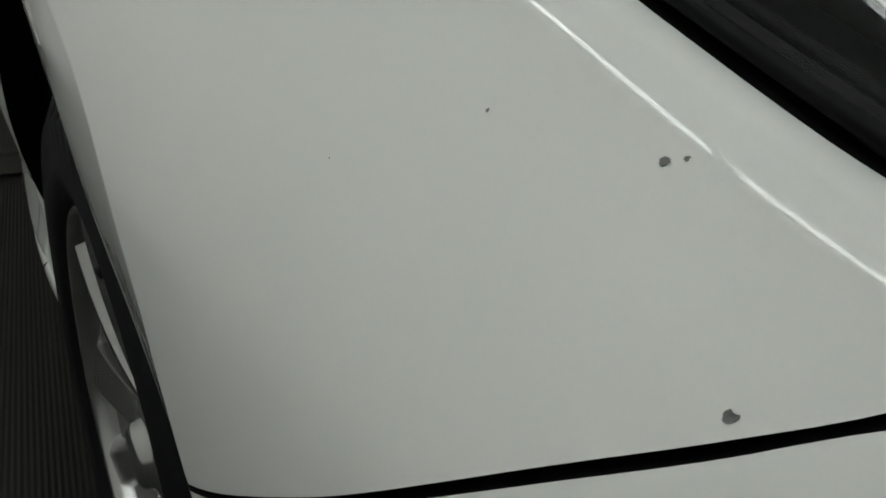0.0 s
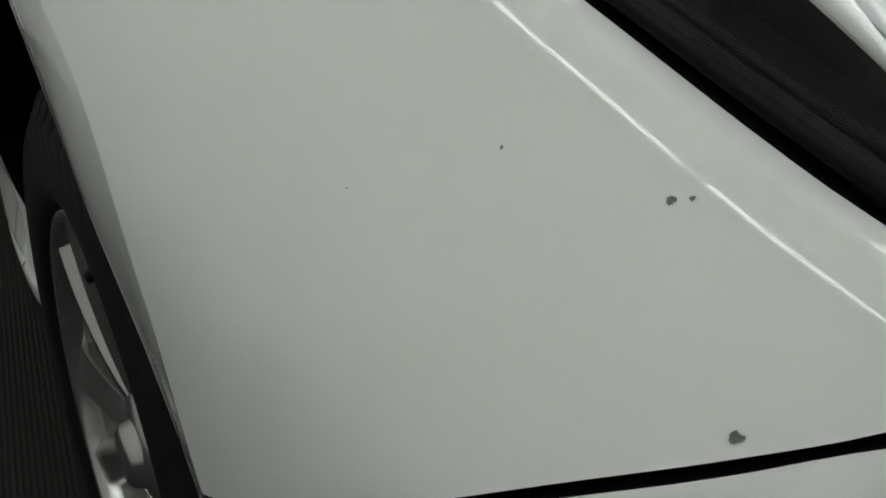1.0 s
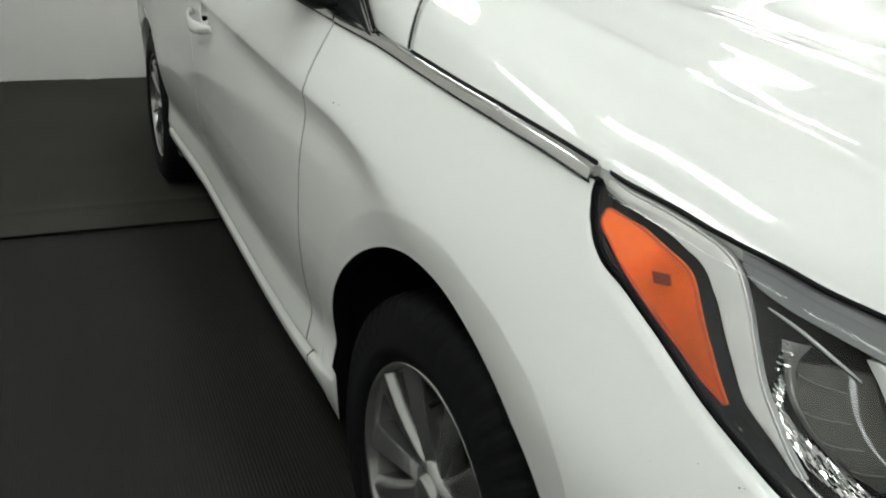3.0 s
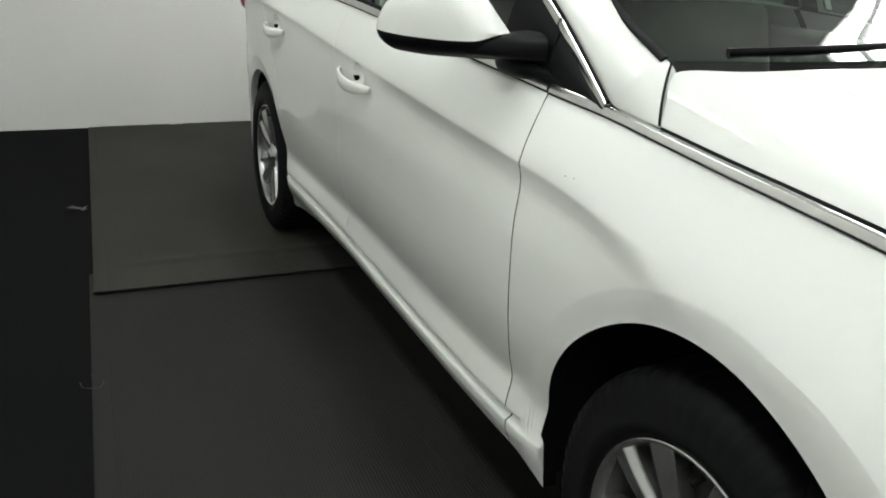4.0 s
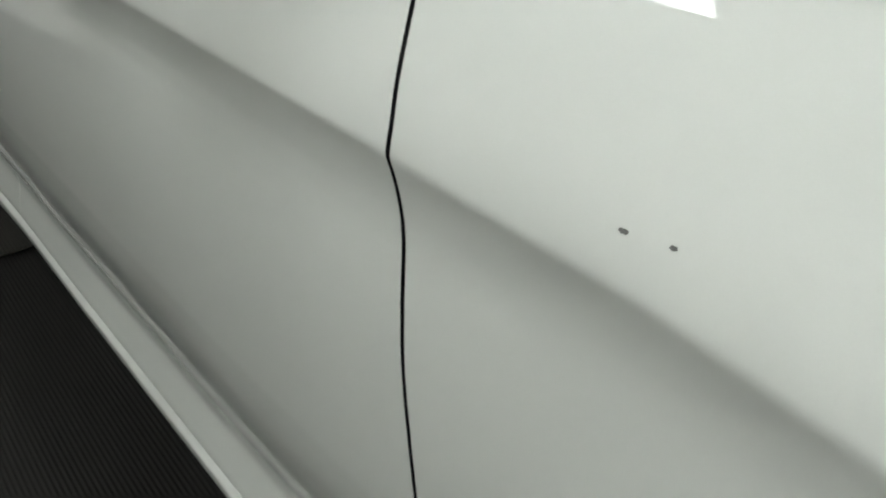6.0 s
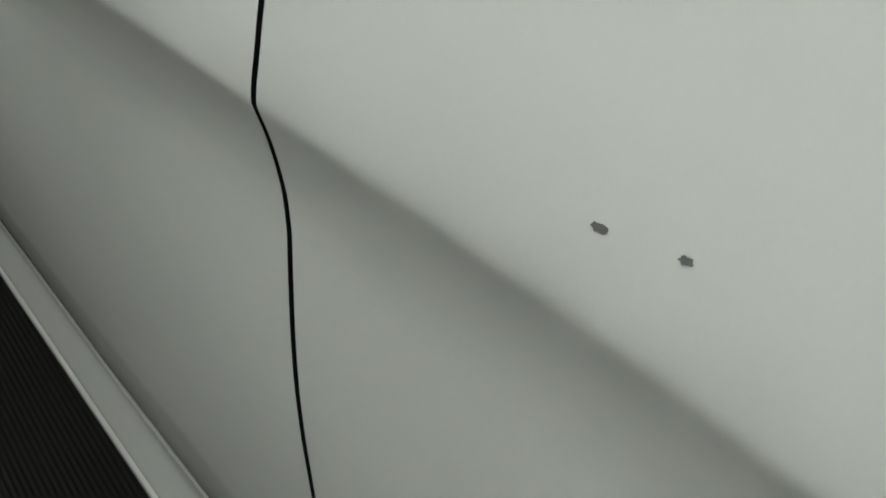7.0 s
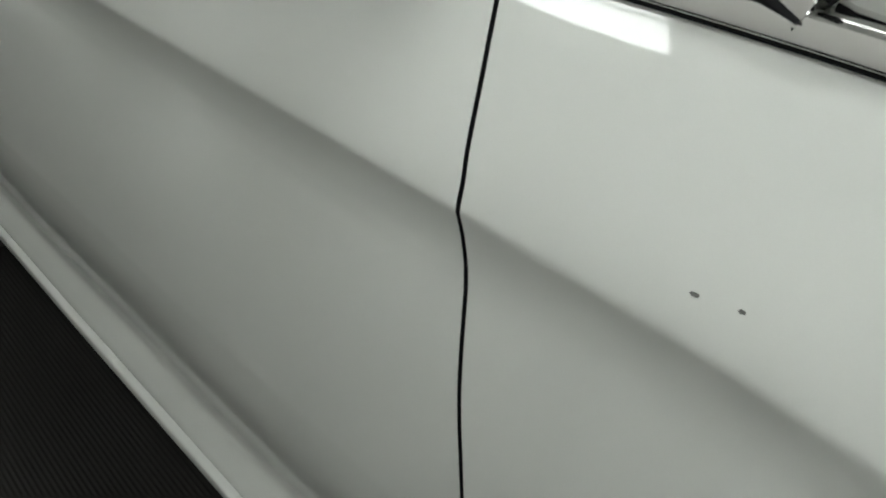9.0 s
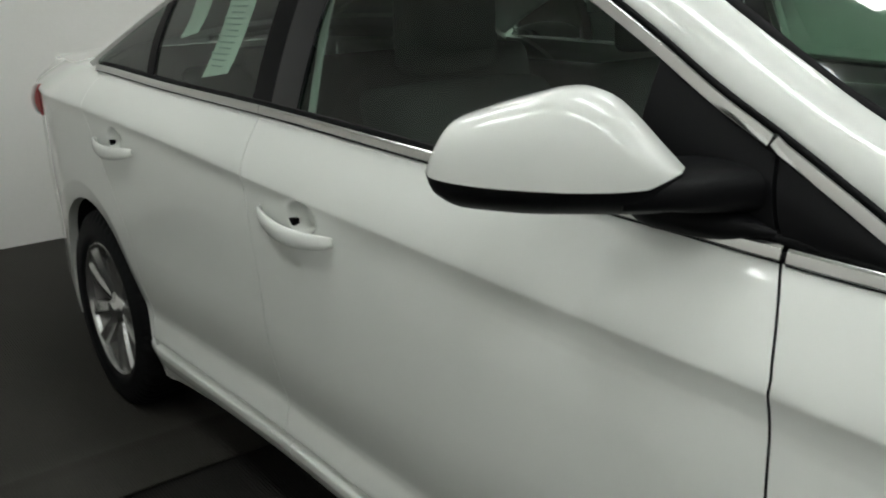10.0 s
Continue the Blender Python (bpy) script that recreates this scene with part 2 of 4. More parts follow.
def rubber_mat(xa, xb, ya, yb, label, pitch=0.009, lift=None, hem=0.05, mat=MAT):
    """Ribbed rubber sheet; its ribs run along x, with a plain hem along its open edge."""
    n = int((yb - ya - hem) / pitch)
    ys, zs = [ya, ya + 0.004, ya + hem - 0.004, ya + hem - 0.002], [-0.0035, 0.0006, 0.0006, -0.0006]
    for i in range(n):
        b = ya + hem + i * pitch
        ys += [b, b + 0.34 * pitch, b + 0.5 * pitch, b + 0.84 * pitch]
        zs += [0.0, 0.0, 0.0010, 0.0010]
    xs = np.unique(np.r_[np.linspace(xa, xb, 40), xb - 0.3 + 0.3 * np.linspace(0, 1, 30)])
    X, Y = np.meshgrid(xs, np.array(ys), indexing="ij")
    Z = np.broadcast_to(np.array(zs), X.shape).copy()
    if lift:
        Z += lift(X, Y)
    wave = 0.004 * np.sin(Y * 3.1 + 1) + 0.010 * np.sin(Y * 1.3)
    bm = sheet(np.stack([X + wave * np.exp(-abs(X - xb) / 0.3), Y + SLOPE * (X + 2.2), Z], -1), skirt=(0, 0, -0.0045))
    return tagged(part("rubber_mat", bm, mat, None), label, "rubber mat", "rubber mats")


# ---- the car: its skin as a function of length and height ----
W = curve([-4.0, -3.9, -3.6, -3.3, -3.0, -2.6, -1.6, -0.9, -0.46, -0.3, -0.1, 0.1, 0.25, 0.35, 0.43, 0.5, 0.57, 0.60, 0.645, 0.676, 0.70, 0.80, 0.90, 0.97, 1.0],
          [0.60, 0.68, 0.82, 0.905, 0.950, 0.953, 0.937, 0.932, 0.926, 0.921, 0.919, 0.918, 0.915, 0.910, 0.8975, 0.8845, 0.869, 0.862, 0.850, 0.839, 0.826, 0.74, 0.57, 0.33, 0.05])
ZT = curve([-3.9, -2.82, -2.2, -1.69, -1.13, -0.7, -0.5, -0.3, -0.15, 0.0, 0.12, 0.345, 0.45, 0.57, 0.7, 0.8, 1.0],
           [1.05, 1.076, 1.062, 1.053, 1.031, 1.014, 1.003, 0.9945, 0.982, 0.969, 0.960, 0.938, 0.90, 0.83, 0.76, 0.71, 0.66])
YT = curve([-3.9, -2.82, -2.2, -1.69, -1.13, -0.7, -0.5, -0.17, 0.1, 0.345, 0.45, 0.57, 0.60, 0.645, 0.70, 0.8, 1.0],
           [0.66, 0.846, 0.866, 0.872, 0.867, 0.857, 0.847, 0.832, 0.816, 0.798, 0.768, 0.7615, 0.758, 0.750, 0.733, 0.65, 0.02])
BEND = curve([-0.2, 0.2, 0.5, 0.8], [1.4, 1.4, 1.12, 1.1])
ZC = curve([-3.9, -2.8, -2.07, -1.65, -1.2, -0.93, -0.7, -0.46, -0.3, -0.2, -0.1, 0.1], [1.0, 0.985, 0.956, 0.930, 0.909, 0.897, 0.887, 0.876, 0.866, 0.8555, 0.8415, 0.825])
ZB = curve([-3.9, -2.8, -2.07, -1.65, -1.2, -0.93, -0.7, -0.46, -0.3, -0.2, -0.1, 0.0, 0.1, 0.3, 0.5, 0.57, 0.7, 1.0],
           [1.0, 0.985, 0.956, 0.930, 0.909, 0.897, 0.887, 0.876, 0.8655, 0.850, 0.821, 0.788, 0.76, 0.72, 0.668, 0.652, 0.626, 0.60])
DROP = curve([0.1, 0.2, 0.3, 0.45, 0.6, 0.72, 0.8, 0.85, 1.1], [0.09, 0.055, 0.034, 0.028, 0.013, 0.0035, 0.0008, 0.0, 0.0])
FLARE = curve([0.24, 0.262, 0.27, 0.28, 0.29, 0.30, 0.308, 0.315, 0.322, 0.326, 0.329, 0.332, 0.336, 0.346, 0.351, 0.354, 0.357, 0.360, 0.365, 0.38, 0.40, 0.415, 0.43, 0.44, 0.45, 0.5],
              [-0.016, -0.005, 0.0, 0.0055, 0.0105, 0.0150, 0.0180, 0.0188, 0.0190, 0.0182, 0.0150, 0.0090, 0.0020, 0.0000, 0.0060, 0.0140, 0.0190, 0.0202, 0.0195, 0.0155, 0.0098, 0.0055, 0.002, 0.0005, 0.0, 0.0])
FLARE_X = curve([-2.7, -2.5, -2.42, -2.3, -2.0, -0.6, -0.45, -0.32, -0.2], [0.0, 0.3, 0.75, 0.95, 1.0, 1.0, 0.85, 0.4, 0.0])
CREASE_X = curve([-3.6, -3.2, -0.4, -0.25, -0.15, -0.05, 0.04, 0.12], [0.3, 1.0, 1.0, 0.97, 0.75, 0.25, 0.0, 0.0])
HOLLOW = curve([0, 0.006, 0.012, 0.02, 0.03, 0.04, 0.6], [0, 0.0014, 0.0027, 0.0039, 0.0046, 0.0048, 0.0048])
BULGE = curve([0, 0.034, 0.05, 0.066, 0.08, 0.096, 0.126, 0.156, 0.186, 0.22, 0.25, 0.6],
              [0, 0.0, 0.0014, 0.0046, 0.0076, 0.0108, 0.0156, 0.0187, 0.0206, 0.0216, 0.0220, 0.0220])
BULGE_X = curve([-3.2, -2.6, -2.2, -1.75, -1.3, -1.0, -0.75, -0.5, -0.36, -0.2, -0.08, 0.1, 0.2], [0.0, 0.12, 0.2, 0.26, 0.46, 0.70, 0.92, 1.0, 1.0, 0.85, 0.45, 0.0, 0.0])
LEAN = curve([0, 0.08, 0.11, 0.28, 0.32, 0.6], [0, 0.0, 0.008, 0.17, 0.18, 0.18])  # the rear door leans in below its crease
LEAN_X = curve([-2.7, -2.45, -2.2, -1.75, -1.5, -1.3, -1.1], [0.0, 0.01, 0.026, 0.036, 0.017, 0.002, 0.0])
UNDER = curve([0.2, 0.40, 0.415, 0.43, 0.45, 0.48, 0.51, 0.54, 0.57, 0.60, 0.62, 0.8], [0.0375, 0.0375, 0.037, 0.034, 0.0285, 0.0205, 0.0135, 0.0078, 0.0035, 0.001, 0.0, 0.0])
DOORS = curve([-3.0, -2.62, -2.36, -0.34, 0.0, 0.2], [0.0, 0.0, 1.0, 1.0, 0.0, 0.0])
FRONT = curve([-3.9, -2.55, -2.25, -0.3, 0.0, 0.35, 1.0], [0.45, 0.5, 1.0, 1.0, 0.6, 0.28, 0.28])
LIP_W = curve([-0.5, 0.05, 0.2, 0.33, 0.406, 0.468, 0.50, 0.54], [0.056, 0.056, 0.057, 0.073, 0.081, 0.079, 0.066, 0.056])
ARCH_F, ARCH_R = (0.086, 0.329, 0.415), (-2.80, 0.33, 0.362)


def off_arch(x, z, arch):
    """Distance outwards from a wheel arch's edge."""
    cx, cz, r = arch
    return np.where(z > cz, np.hypot(x - cx, z - cz), abs(x - cx)) - r


def skin(x, z):
    """How far the car's side stands out from its middle plane."""
    x, z = np.broadcast_arrays(np.asarray(x, float), np.asarray(z, float))
    w, zb, zt, yt, zc = W(x), ZB(x), ZT(x), YT(x), ZC(x)
    h = 1e-5 + 0.024 * np.clip((x + 0.17) / 0.35, 0, 1)  # the fender rounds softly, the doors break sharply
    rise = h * np.logaddexp(0, np.clip((z - zb) / h, -60, 60)) + np.where((z - zb) / h > 60, z - zb - 60 * h, 0)
    f = np.clip(rise / np.maximum(zt - zb, 0.02), 0, 2.2)
    up = w - (w - yt) * f ** BEND(x).clip(1.1, 1.4)
    s = np.maximum(DROP(z) - DROP(zb), 0)
    down = w - s * s / (s + 0.006) * FRONT(x).clip(0.06, 1)
    d = np.minimum(np.maximum(zc - z, 0), 0.55)
    doors = DOORS(x).clip(0, 1)
    y = up + (1 - doors) * (down - w) - doors * UNDER(z).clip(0, 1)
    y = y - CREASE_X(x).clip(0, 1) * HOLLOW(d).clip(0, 1) + BULGE_X(x).clip(0, 1) * BULGE(d).clip(0, 1) - LEAN_X(x).clip(0, 1) * LEAN(d).clip(0, 1)
    y = y + FLARE_X(x).clip(0, 1) * FLARE(z).clip(-0.024, 1)
    for arch in (ARCH_F, ARCH_R):
        e = off_arch(x, z, arch)
        fade = 0.3 + 0.7 * np.clip((x - arch[0] + 0.40) / 0.28, 0, 1)  # the flat lip runs out towards the rear
        y = y - 0.2 * fade * np.clip(LIP_W(x).clip(0.05, 0.09) - np.maximum(e, 0), 0, 1)
    return y


RIDGE_X = curve([0.36, 0.45, 0.6, 0.72], [0.0, 0.7, 1.0, 1.0])
lamp_edge = curve([0.335, 0.338, 0.350, 0.360, 0.370, 0.381, 0.398, 0.427, 0.450, 0.488, 0.532, 0.565, 0.620, 0.661, 0.689, 0.701, 0.709],
                  [0.955, 0.938, 0.916, 0.900, 0.8865, 0.8745, 0.860, 0.8440, 0.8315, 0.8125, 0.789, 0.7718, 0.7462, 0.7268, 0.7138, 0.7068, 0.7018])
plain_skin = skin


def skin(x, z):
    """The side, with the fender's rolled edge beside the headlight."""
    d = (np.asarray(z, float) - lamp_edge(x) + 0.0095) / 0.0006
    roll = 0.0006 * np.logaddexp(0, np.clip(d, -40, 40)) * RIDGE_X(x).clip(0, 1)
    edge = np.clip((np.asarray(z, float) - lamp_edge(x)) / 0.0036 + 1, 0, 1.2) * np.clip((np.asarray(x, float) - 0.345) / 0.02, 0, 1) * np.clip((0.715 - np.asarray(x, float)) / 0.004, 0, 1)
    return plain_skin(x, z) - 0.50 * np.minimum(roll, 0.016) - 0.0026 * edge * edge


def outward(x, z, f=None, e=0.002):
    """Unit normals of the side."""
    f = f or skin
    n = -np.stack([(f(x + e, z) - f(x - e, z)) / (2 * e), np.ones(np.shape(x)), (f(x, z + e) - f(x, z - e)) / (2 * e)], -1)
    return n / np.linalg.norm(n, axis=-1)[..., None]


def low_edge(x):
    """Lower edge of the side: the sill, and the two wheel arches."""
    z = 0.269 - 0.035 * np.clip((x + 0.435) / 0.1, 0, 1) - 0.064 * np.clip((-1.95 - x) / 0.5, 0, 1) ** 1.5
    for cx, cz, r in (ARCH_F, ARCH_R):
        k = np.clip(1 - ((x - cx) / r) ** 2, 0, None)
        z = np.where(abs(x - cx) < r, cz + r * np.sqrt(k), z)
    return z


def skin_part(name, X, Z, parent, label="", mat=PAINT, f=None, depth=0.0, fold=(0, 0.03, 0), lump=None, rim_mat=None, soft=lambda x: 0.002):
    """A sheet of the side over lengths X and heights Z, with exact normals and a folded rim."""
    f = f or skin
    N = outward(X, Z, f, soft(X))
    P = np.stack([X, -f(X, Z), Z], -1) - N * (depth if np.isscalar(depth) else depth[..., None])
    n, m = X.shape
    bm = bmesh.new()
    v = [[bm.verts.new(P[i, j]) for j in range(m)] for i in range(n)]
    for i in range(n - 1):
        for j in range(m - 1):
            bm.faces.new((v[i][j], v[i + 1][j], v[i + 1][j + 1], v[i][j + 1]))
    bmesh.ops.remove_doubles(bm, verts=bm.verts, dist=2e-5)
    bmesh.ops.dissolve_degenerate(bm, dist=1e-5, edges=bm.edges)
    if fold is not None:
        rim = [g for g in bm.edges if g.is_boundary]
        ext = bmesh.ops.extrude_edge_only(bm, edges=rim)
        for w in [g for g in ext["geom"] if isinstance(g, bmesh.types.BMVert)]:
            w.co += Vector(fold)
        for g in ext["geom"]:
            if isinstance(g, bmesh.types.BMFace):
                g.material_index = 1
        for edge in rim:
            edge.smooth = False
    ob = part(name, bm, [mat, rim_mat or (SEAL if mat is PAINT else mat)], parent, label)  # painted rims fold away, coloured black as the shade inside the gaps
    me = ob.data
    if lump is None:
        co = np.array([w.co for w in me.vertices])
        vn = outward(co[:, 0], co[:, 2], f, soft(co[:, 0]))
        normals = []
        for poly in me.polygons:
            for li in poly.loop_indices:
                w = me.loops[li].vertex_index
                normals.append(tuple(vn[w]) if poly.material_index == 0 else tuple(poly.normal))
        me.normals_split_custom_set(normals)
    return ob


def grid_between(left, right, low, high, nx, zs):
    """Lengths and heights for a panel; rows stay level and are cut off at its lower and upper edge."""
    U, Zr = np.meshgrid(nx, zs, indexing="ij")
    X = left(Zr) * (1 - U) + right(Zr) * U
    return X, np.minimum(np.maximum(Zr, low(X)), high(X))


GAP = 0.0019
gap_a = curve([0.2, 0.34, 0.40, 0.45, 0.50, 0.55, 0.60, 0.65, 0.70, 0.73, 0.76, 0.79, 0.82, 0.84, 0.86, 0.876, 0.89, 0.91, 0.94, 0.97, 1.0, 1.1],
              [-0.448, -0.452, -0.456, -0.456, -0.448, -0.440, -0.4367, -0.4385, -0.4425, -0.4465, -0.4505, -0.4543, -0.4583, -0.4608, -0.4626, -0.4632, -0.4640, -0.4690, -0.4785, -0.4913, -0.506, -0.547])
gap_b = curve([0.2, 0.37, 0.45, 0.6, 0.7, 0.8, 0.9, 1.05], [-1.605, -1.630, -1.640, -1.650, -1.657, -1.674, -1.694, -1.71])
gap_c = curve([0.2, 0.45, 0.6, 0.75, 0.9, 1.08], [-2.378, -2.390, -2.405, -2.49, -2.615, -2.75])
seam = curve([0.38, 0.415, 0.45, 0.50, 0.58, 0.653, 0.677, 0.694, 0.709], [0.567, 0.560, 0.563, 0.579, 0.620, 0.664, 0.6775, 0.6875, 0.6995])

car = empty("car")
tagged(car, "white four-door sedan with chipped paint parked on rubber mats", "car")

ROWS = np.unique(np.r_[np.linspace(0.20, 0.30, 18), np.linspace(0.30, 0.37, 36), np.linspace(0.37, 0.45, 22), np.linspace(0.45, 0.80, 84), np.linspace(0.80, 0.97, 70), np.linspace(0.97, 1.09, 22)])
SCOOPS = ((-1.464, 0.884, 0.058, 0.035), (-2.442, 0.922, 0.052, 0.033))


def door_skin(x, z):
    """The side, with the hollows behind the door handles."""
    y = skin(x, z)
    for cx, cz, rx, rz in SCOOPS:
        k = np.clip((1 - np.hypot((x - cx) / rx, (z - cz) / rz)) / 0.45, 0, 1)
        y = y - 0.032 * k * k * (3 - 2 * k)
    return y


def columns(xa, xb, n, scoop):
    cx, _, rx, _ = scoop
    u = np.r_[np.linspace(0, 1, n), (np.linspace(cx - rx * 1.2, cx + rx * 1.2, 34) - xa) / (xb - xa)]
    return np.unique(u.clip(0, 1))


front_door = skin_part("front_door", *grid_between(lambda z: gap_b(z) + GAP * 0.7, lambda z: gap_a(z) - GAP, low_edge, ZT, columns(-1.68, -0.462, 56, SCOOPS[0]), ROWS), car,
                       "white front passenger door with a sharp shoulder crease", f=door_skin)
rear_door = skin_part("rear_door", *grid_between(lambda z: gap_c(z) + GAP * 0.6, lambda z: gap_b(z) - GAP * 0.7, low_edge, ZT, columns(-2.62, -1.694, 44, SCOOPS[1]), ROWS), car,
                      "white rear passenger door", f=door_skin, rim_mat=PAINT)


def fender_low(x):
    return np.where(x > ARCH_F[0] + 0.28, np.maximum(low_edge(x), seam(x)), low_edge(x))


def fender_high(x):
    return np.where(x < 0.3385, ZT(x), np.maximum(np.minimum(lamp_edge(x), ZT(np.minimum(x, 0.345))), seam(x) + 0.0004))


LIP = np.unique(np.r_[np.linspace(0, 0.9, 6), 0.955, 0.985, 0.995, 1.005, 1.015, 1.045, 1.11])


def arch_rows(x, arch, high, rows, crown=None):
    """Heights for columns at lengths x: rings round the wheel arch, level rows above, and rows along the upper edge."""
    cx, cz, r = arch
    low = [np.minimum(np.full(x.shape, z), cz) for z in np.linspace(0.195, cz, 26)]
    ring = [cz + np.sqrt(np.clip((r + e * LIP_W(x).clip(0.05, 0.09)) ** 2 - (x - cx) ** 2, 0, None)) for e in LIP]
    crown = np.zeros(1) if crown is None else crown
    mid = [np.clip(z, ring[-1], high(x) - crown[0]) for z in rows if z > cz]
    return np.stack(low + ring + mid + [high(x) - d for d in crown], -1)


# columns of the front fender crowd where the arch and the lamp begin
acx, cb = ARCH_F[0], ARCH_F[2]
ring_x = acx - (cb + 0.062) * np.cos(np.linspace(0.0, 2.75, 170))
fx = np.unique(np.r_[np.linspace(-0.443, acx - cb - 0.063, 5), ring_x, acx - cb - LIP * 0.056, acx - cb + 0.0003, np.linspace(0.33, 0.36, 16), np.linspace(0.36, 0.7085, 80)])
FZ = arch_rows(fx, ARCH_F, fender_high, ROWS, np.r_[np.linspace(0.040, 0.018, 8), np.linspace(0.0165, 0.0115, 7), np.linspace(0.011, 0.007, 21), np.linspace(0.0065, 0.004, 4), np.linspace(0.0036, 0.0, 8)])
FX = np.broadcast_to(fx[:, None], FZ.shape)
slide = np.clip(1 - (FX - fx[0]) / 0.12, 0, 1)
FX = FX + slide * (gap_a(FZ) + GAP - fx[0])
FZ = np.maximum.accumulate(np.minimum(np.maximum(FZ, fender_low(FX)), fender_high(FX)), axis=1)
front_fender = skin_part("front_fender", FX, FZ, car, "white front fender with small grey paint chips",
                         soft=lambda x: 0.0034 - 0.003 * np.clip((x - 0.12) / 0.15, 0, 1))

rcx, rr = ARCH_R[0], ARCH_R[2]
qx = np.unique(np.r_[np.linspace(-3.88, rcx - rr - 0.063, 24), rcx - (rr + 0.062) * np.cos(np.linspace(0, math.pi, 110)), rcx - rr - LIP * 0.056, rcx + rr + LIP[:10] * 0.056, rcx - rr + 0.0003, rcx + rr - 0.0003])
qx = qx[qx < -2.383]
QZ = arch_rows(qx, ARCH_R, ZT, ROWS)
QX = np.broadcast_to(qx[:, None], QZ.shape)
squeeze = np.where(QZ > 0.5, np.clip((QX + 2.95) / 0.55, 0, 1), np.clip((QX - rcx - rr) / 0.05, 0, 1))
QX = QX + squeeze * (gap_c(QZ) - GAP * 0.6 - qx[-1])
QZ = np.maximum.accumulate(np.minimum(np.maximum(QZ, low_edge(QX)), ZT(QX)), axis=1)
rear_quarter = skin_part("rear_quarter", QX, QZ, car, rim_mat=PAINT)

# front bumper, from the wheel arch round to the middle of the nose
bs = np.unique(np.r_[np.linspace(0.433, 0.5, 24), np.linspace(0.5, 0.72, 40), np.linspace(0.72, 0.9, 20), np.linspace(0.9, 0.999, 24)])
nose_top = curve([0.36, 0.38, 0.415, 0.45, 0.50, 0.58, 0.653, 0.677, 0.694, 0.72, 0.80, 1.0], [0.566, 0.562, 0.5600, 0.5617, 0.5763, 0.6165, 0.6603, 0.6740, 0.6843, 0.6952, 0.69, 0.66])
BX, BZ = np.meshgrid(bs, np.linspace(0.2, 0.70, 70), indexing="ij")
arch_here = np.where(BX < ARCH_F[0] + cb, low_edge(BX), 0.2)
BZ = np.minimum(np.maximum(BZ, np.minimum(arch_here, nose_top(BX) - 0.001)), nose_top(BX))
front_bumper = skin_part("front_bumper", BX, BZ, car, "white front bumper corner", f=lambda x, z: plain_skin(x, np.minimum(z, 0.72)), fold=(-0.01, 0.03, -0.002))

# inner structure behind the gaps, coloured near black for their deep shade
xs = np.linspace(-3.85, 0.6, 420)
clear = np.full(xs.shape, 0.234)
for cx, cz, r in (ARCH_F, ARCH_R):
    r = r + 0.05
    clear = np.where(abs(xs - cx) < r, cz + r * np.sqrt(np.clip(1 - ((xs - cx) / r) ** 2, 0, None)), clear)
IX, IV = np.meshgrid(xs, np.linspace(0, 1, 24), indexing="ij")
IT = np.minimum(ZT(np.minimum(IX, 0.3)) - 0.03, np.where(IX > 0.28, 0.60, 2))
IL = np.minimum(clear[:, None] + 0 * IX, IT - 0.002)
IZ = IL * (1 - IV) + IT * IV
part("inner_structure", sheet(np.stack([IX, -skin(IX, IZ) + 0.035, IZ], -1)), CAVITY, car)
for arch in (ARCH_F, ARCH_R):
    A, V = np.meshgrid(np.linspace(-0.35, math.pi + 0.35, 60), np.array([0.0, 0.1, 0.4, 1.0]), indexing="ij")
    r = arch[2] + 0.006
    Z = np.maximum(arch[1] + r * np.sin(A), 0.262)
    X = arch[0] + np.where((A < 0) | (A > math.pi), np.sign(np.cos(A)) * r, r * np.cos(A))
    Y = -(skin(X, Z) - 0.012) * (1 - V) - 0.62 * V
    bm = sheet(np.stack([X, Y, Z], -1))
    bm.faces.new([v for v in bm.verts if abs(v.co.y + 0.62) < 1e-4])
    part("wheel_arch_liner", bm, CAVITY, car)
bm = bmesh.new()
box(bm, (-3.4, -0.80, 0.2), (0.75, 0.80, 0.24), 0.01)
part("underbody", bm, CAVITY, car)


# ---- hood, chrome strips, pillar, glass ----
hx = [-0.20, -0.165, 0.10, 0.337, 0.401, 0.457, 0.501, 0.558, 0.597, 0.65, 0.72, 0.80, 0.86]
hood_y = curve(hx, [0.829, 0.827, 0.810, 0.790, 0.762, 0.740, 0.728, 0.706, 0.690, 0.663, 0.59, 0.47, 0.36])
hood_z = curve(hx, [1.004, 1.001, 0.9785, 0.9535, 0.939, 0.927, 0.919, 0.909, 0.900, 0.889, 0.865, 0.83, 0.80])
hy = [-0.20, -0.165, 0.10, 0.34, 0.45, 0.54, 0.63, 0.70, 0.80, 0.86]
hood_m = curve(hy, [1.122, 1.118, 1.098, 1.073, 1.048, 1.023, 0.994, 0.965, 0.905, 0.85])
shoulder = curve(hy, [0.090, 0.088, 0.054, 0.030, 0.024, 0.020, 0.018, 0.014, 0.012, 0.010])
HU, HV = np.meshgrid(np.unique(np.r_[np.linspace(0, 1, 70)]), np.unique(np.r_[np.linspace(0, 0.25, 30), np.linspace(0.25, 1, 30)]), indexing="ij")
ex = -0.165 + HU * (0.84 + 0.165)
lead = HV ** 0.8
HX = ex + lead * np.where(ex > 0.4, 0.11 * (np.maximum(ex - 0.4, 0) / 0.44) ** 1.2, 0) + (1 - HU) ** 6 * (0.16 * np.sin(HV * math.pi / 2) - 0.08 * np.exp(-((HV - 0.07) / 0.05) ** 2))
HY = hood_y(ex) * (1 - HV)
k = 1 - np.exp(-HV / 0.035)
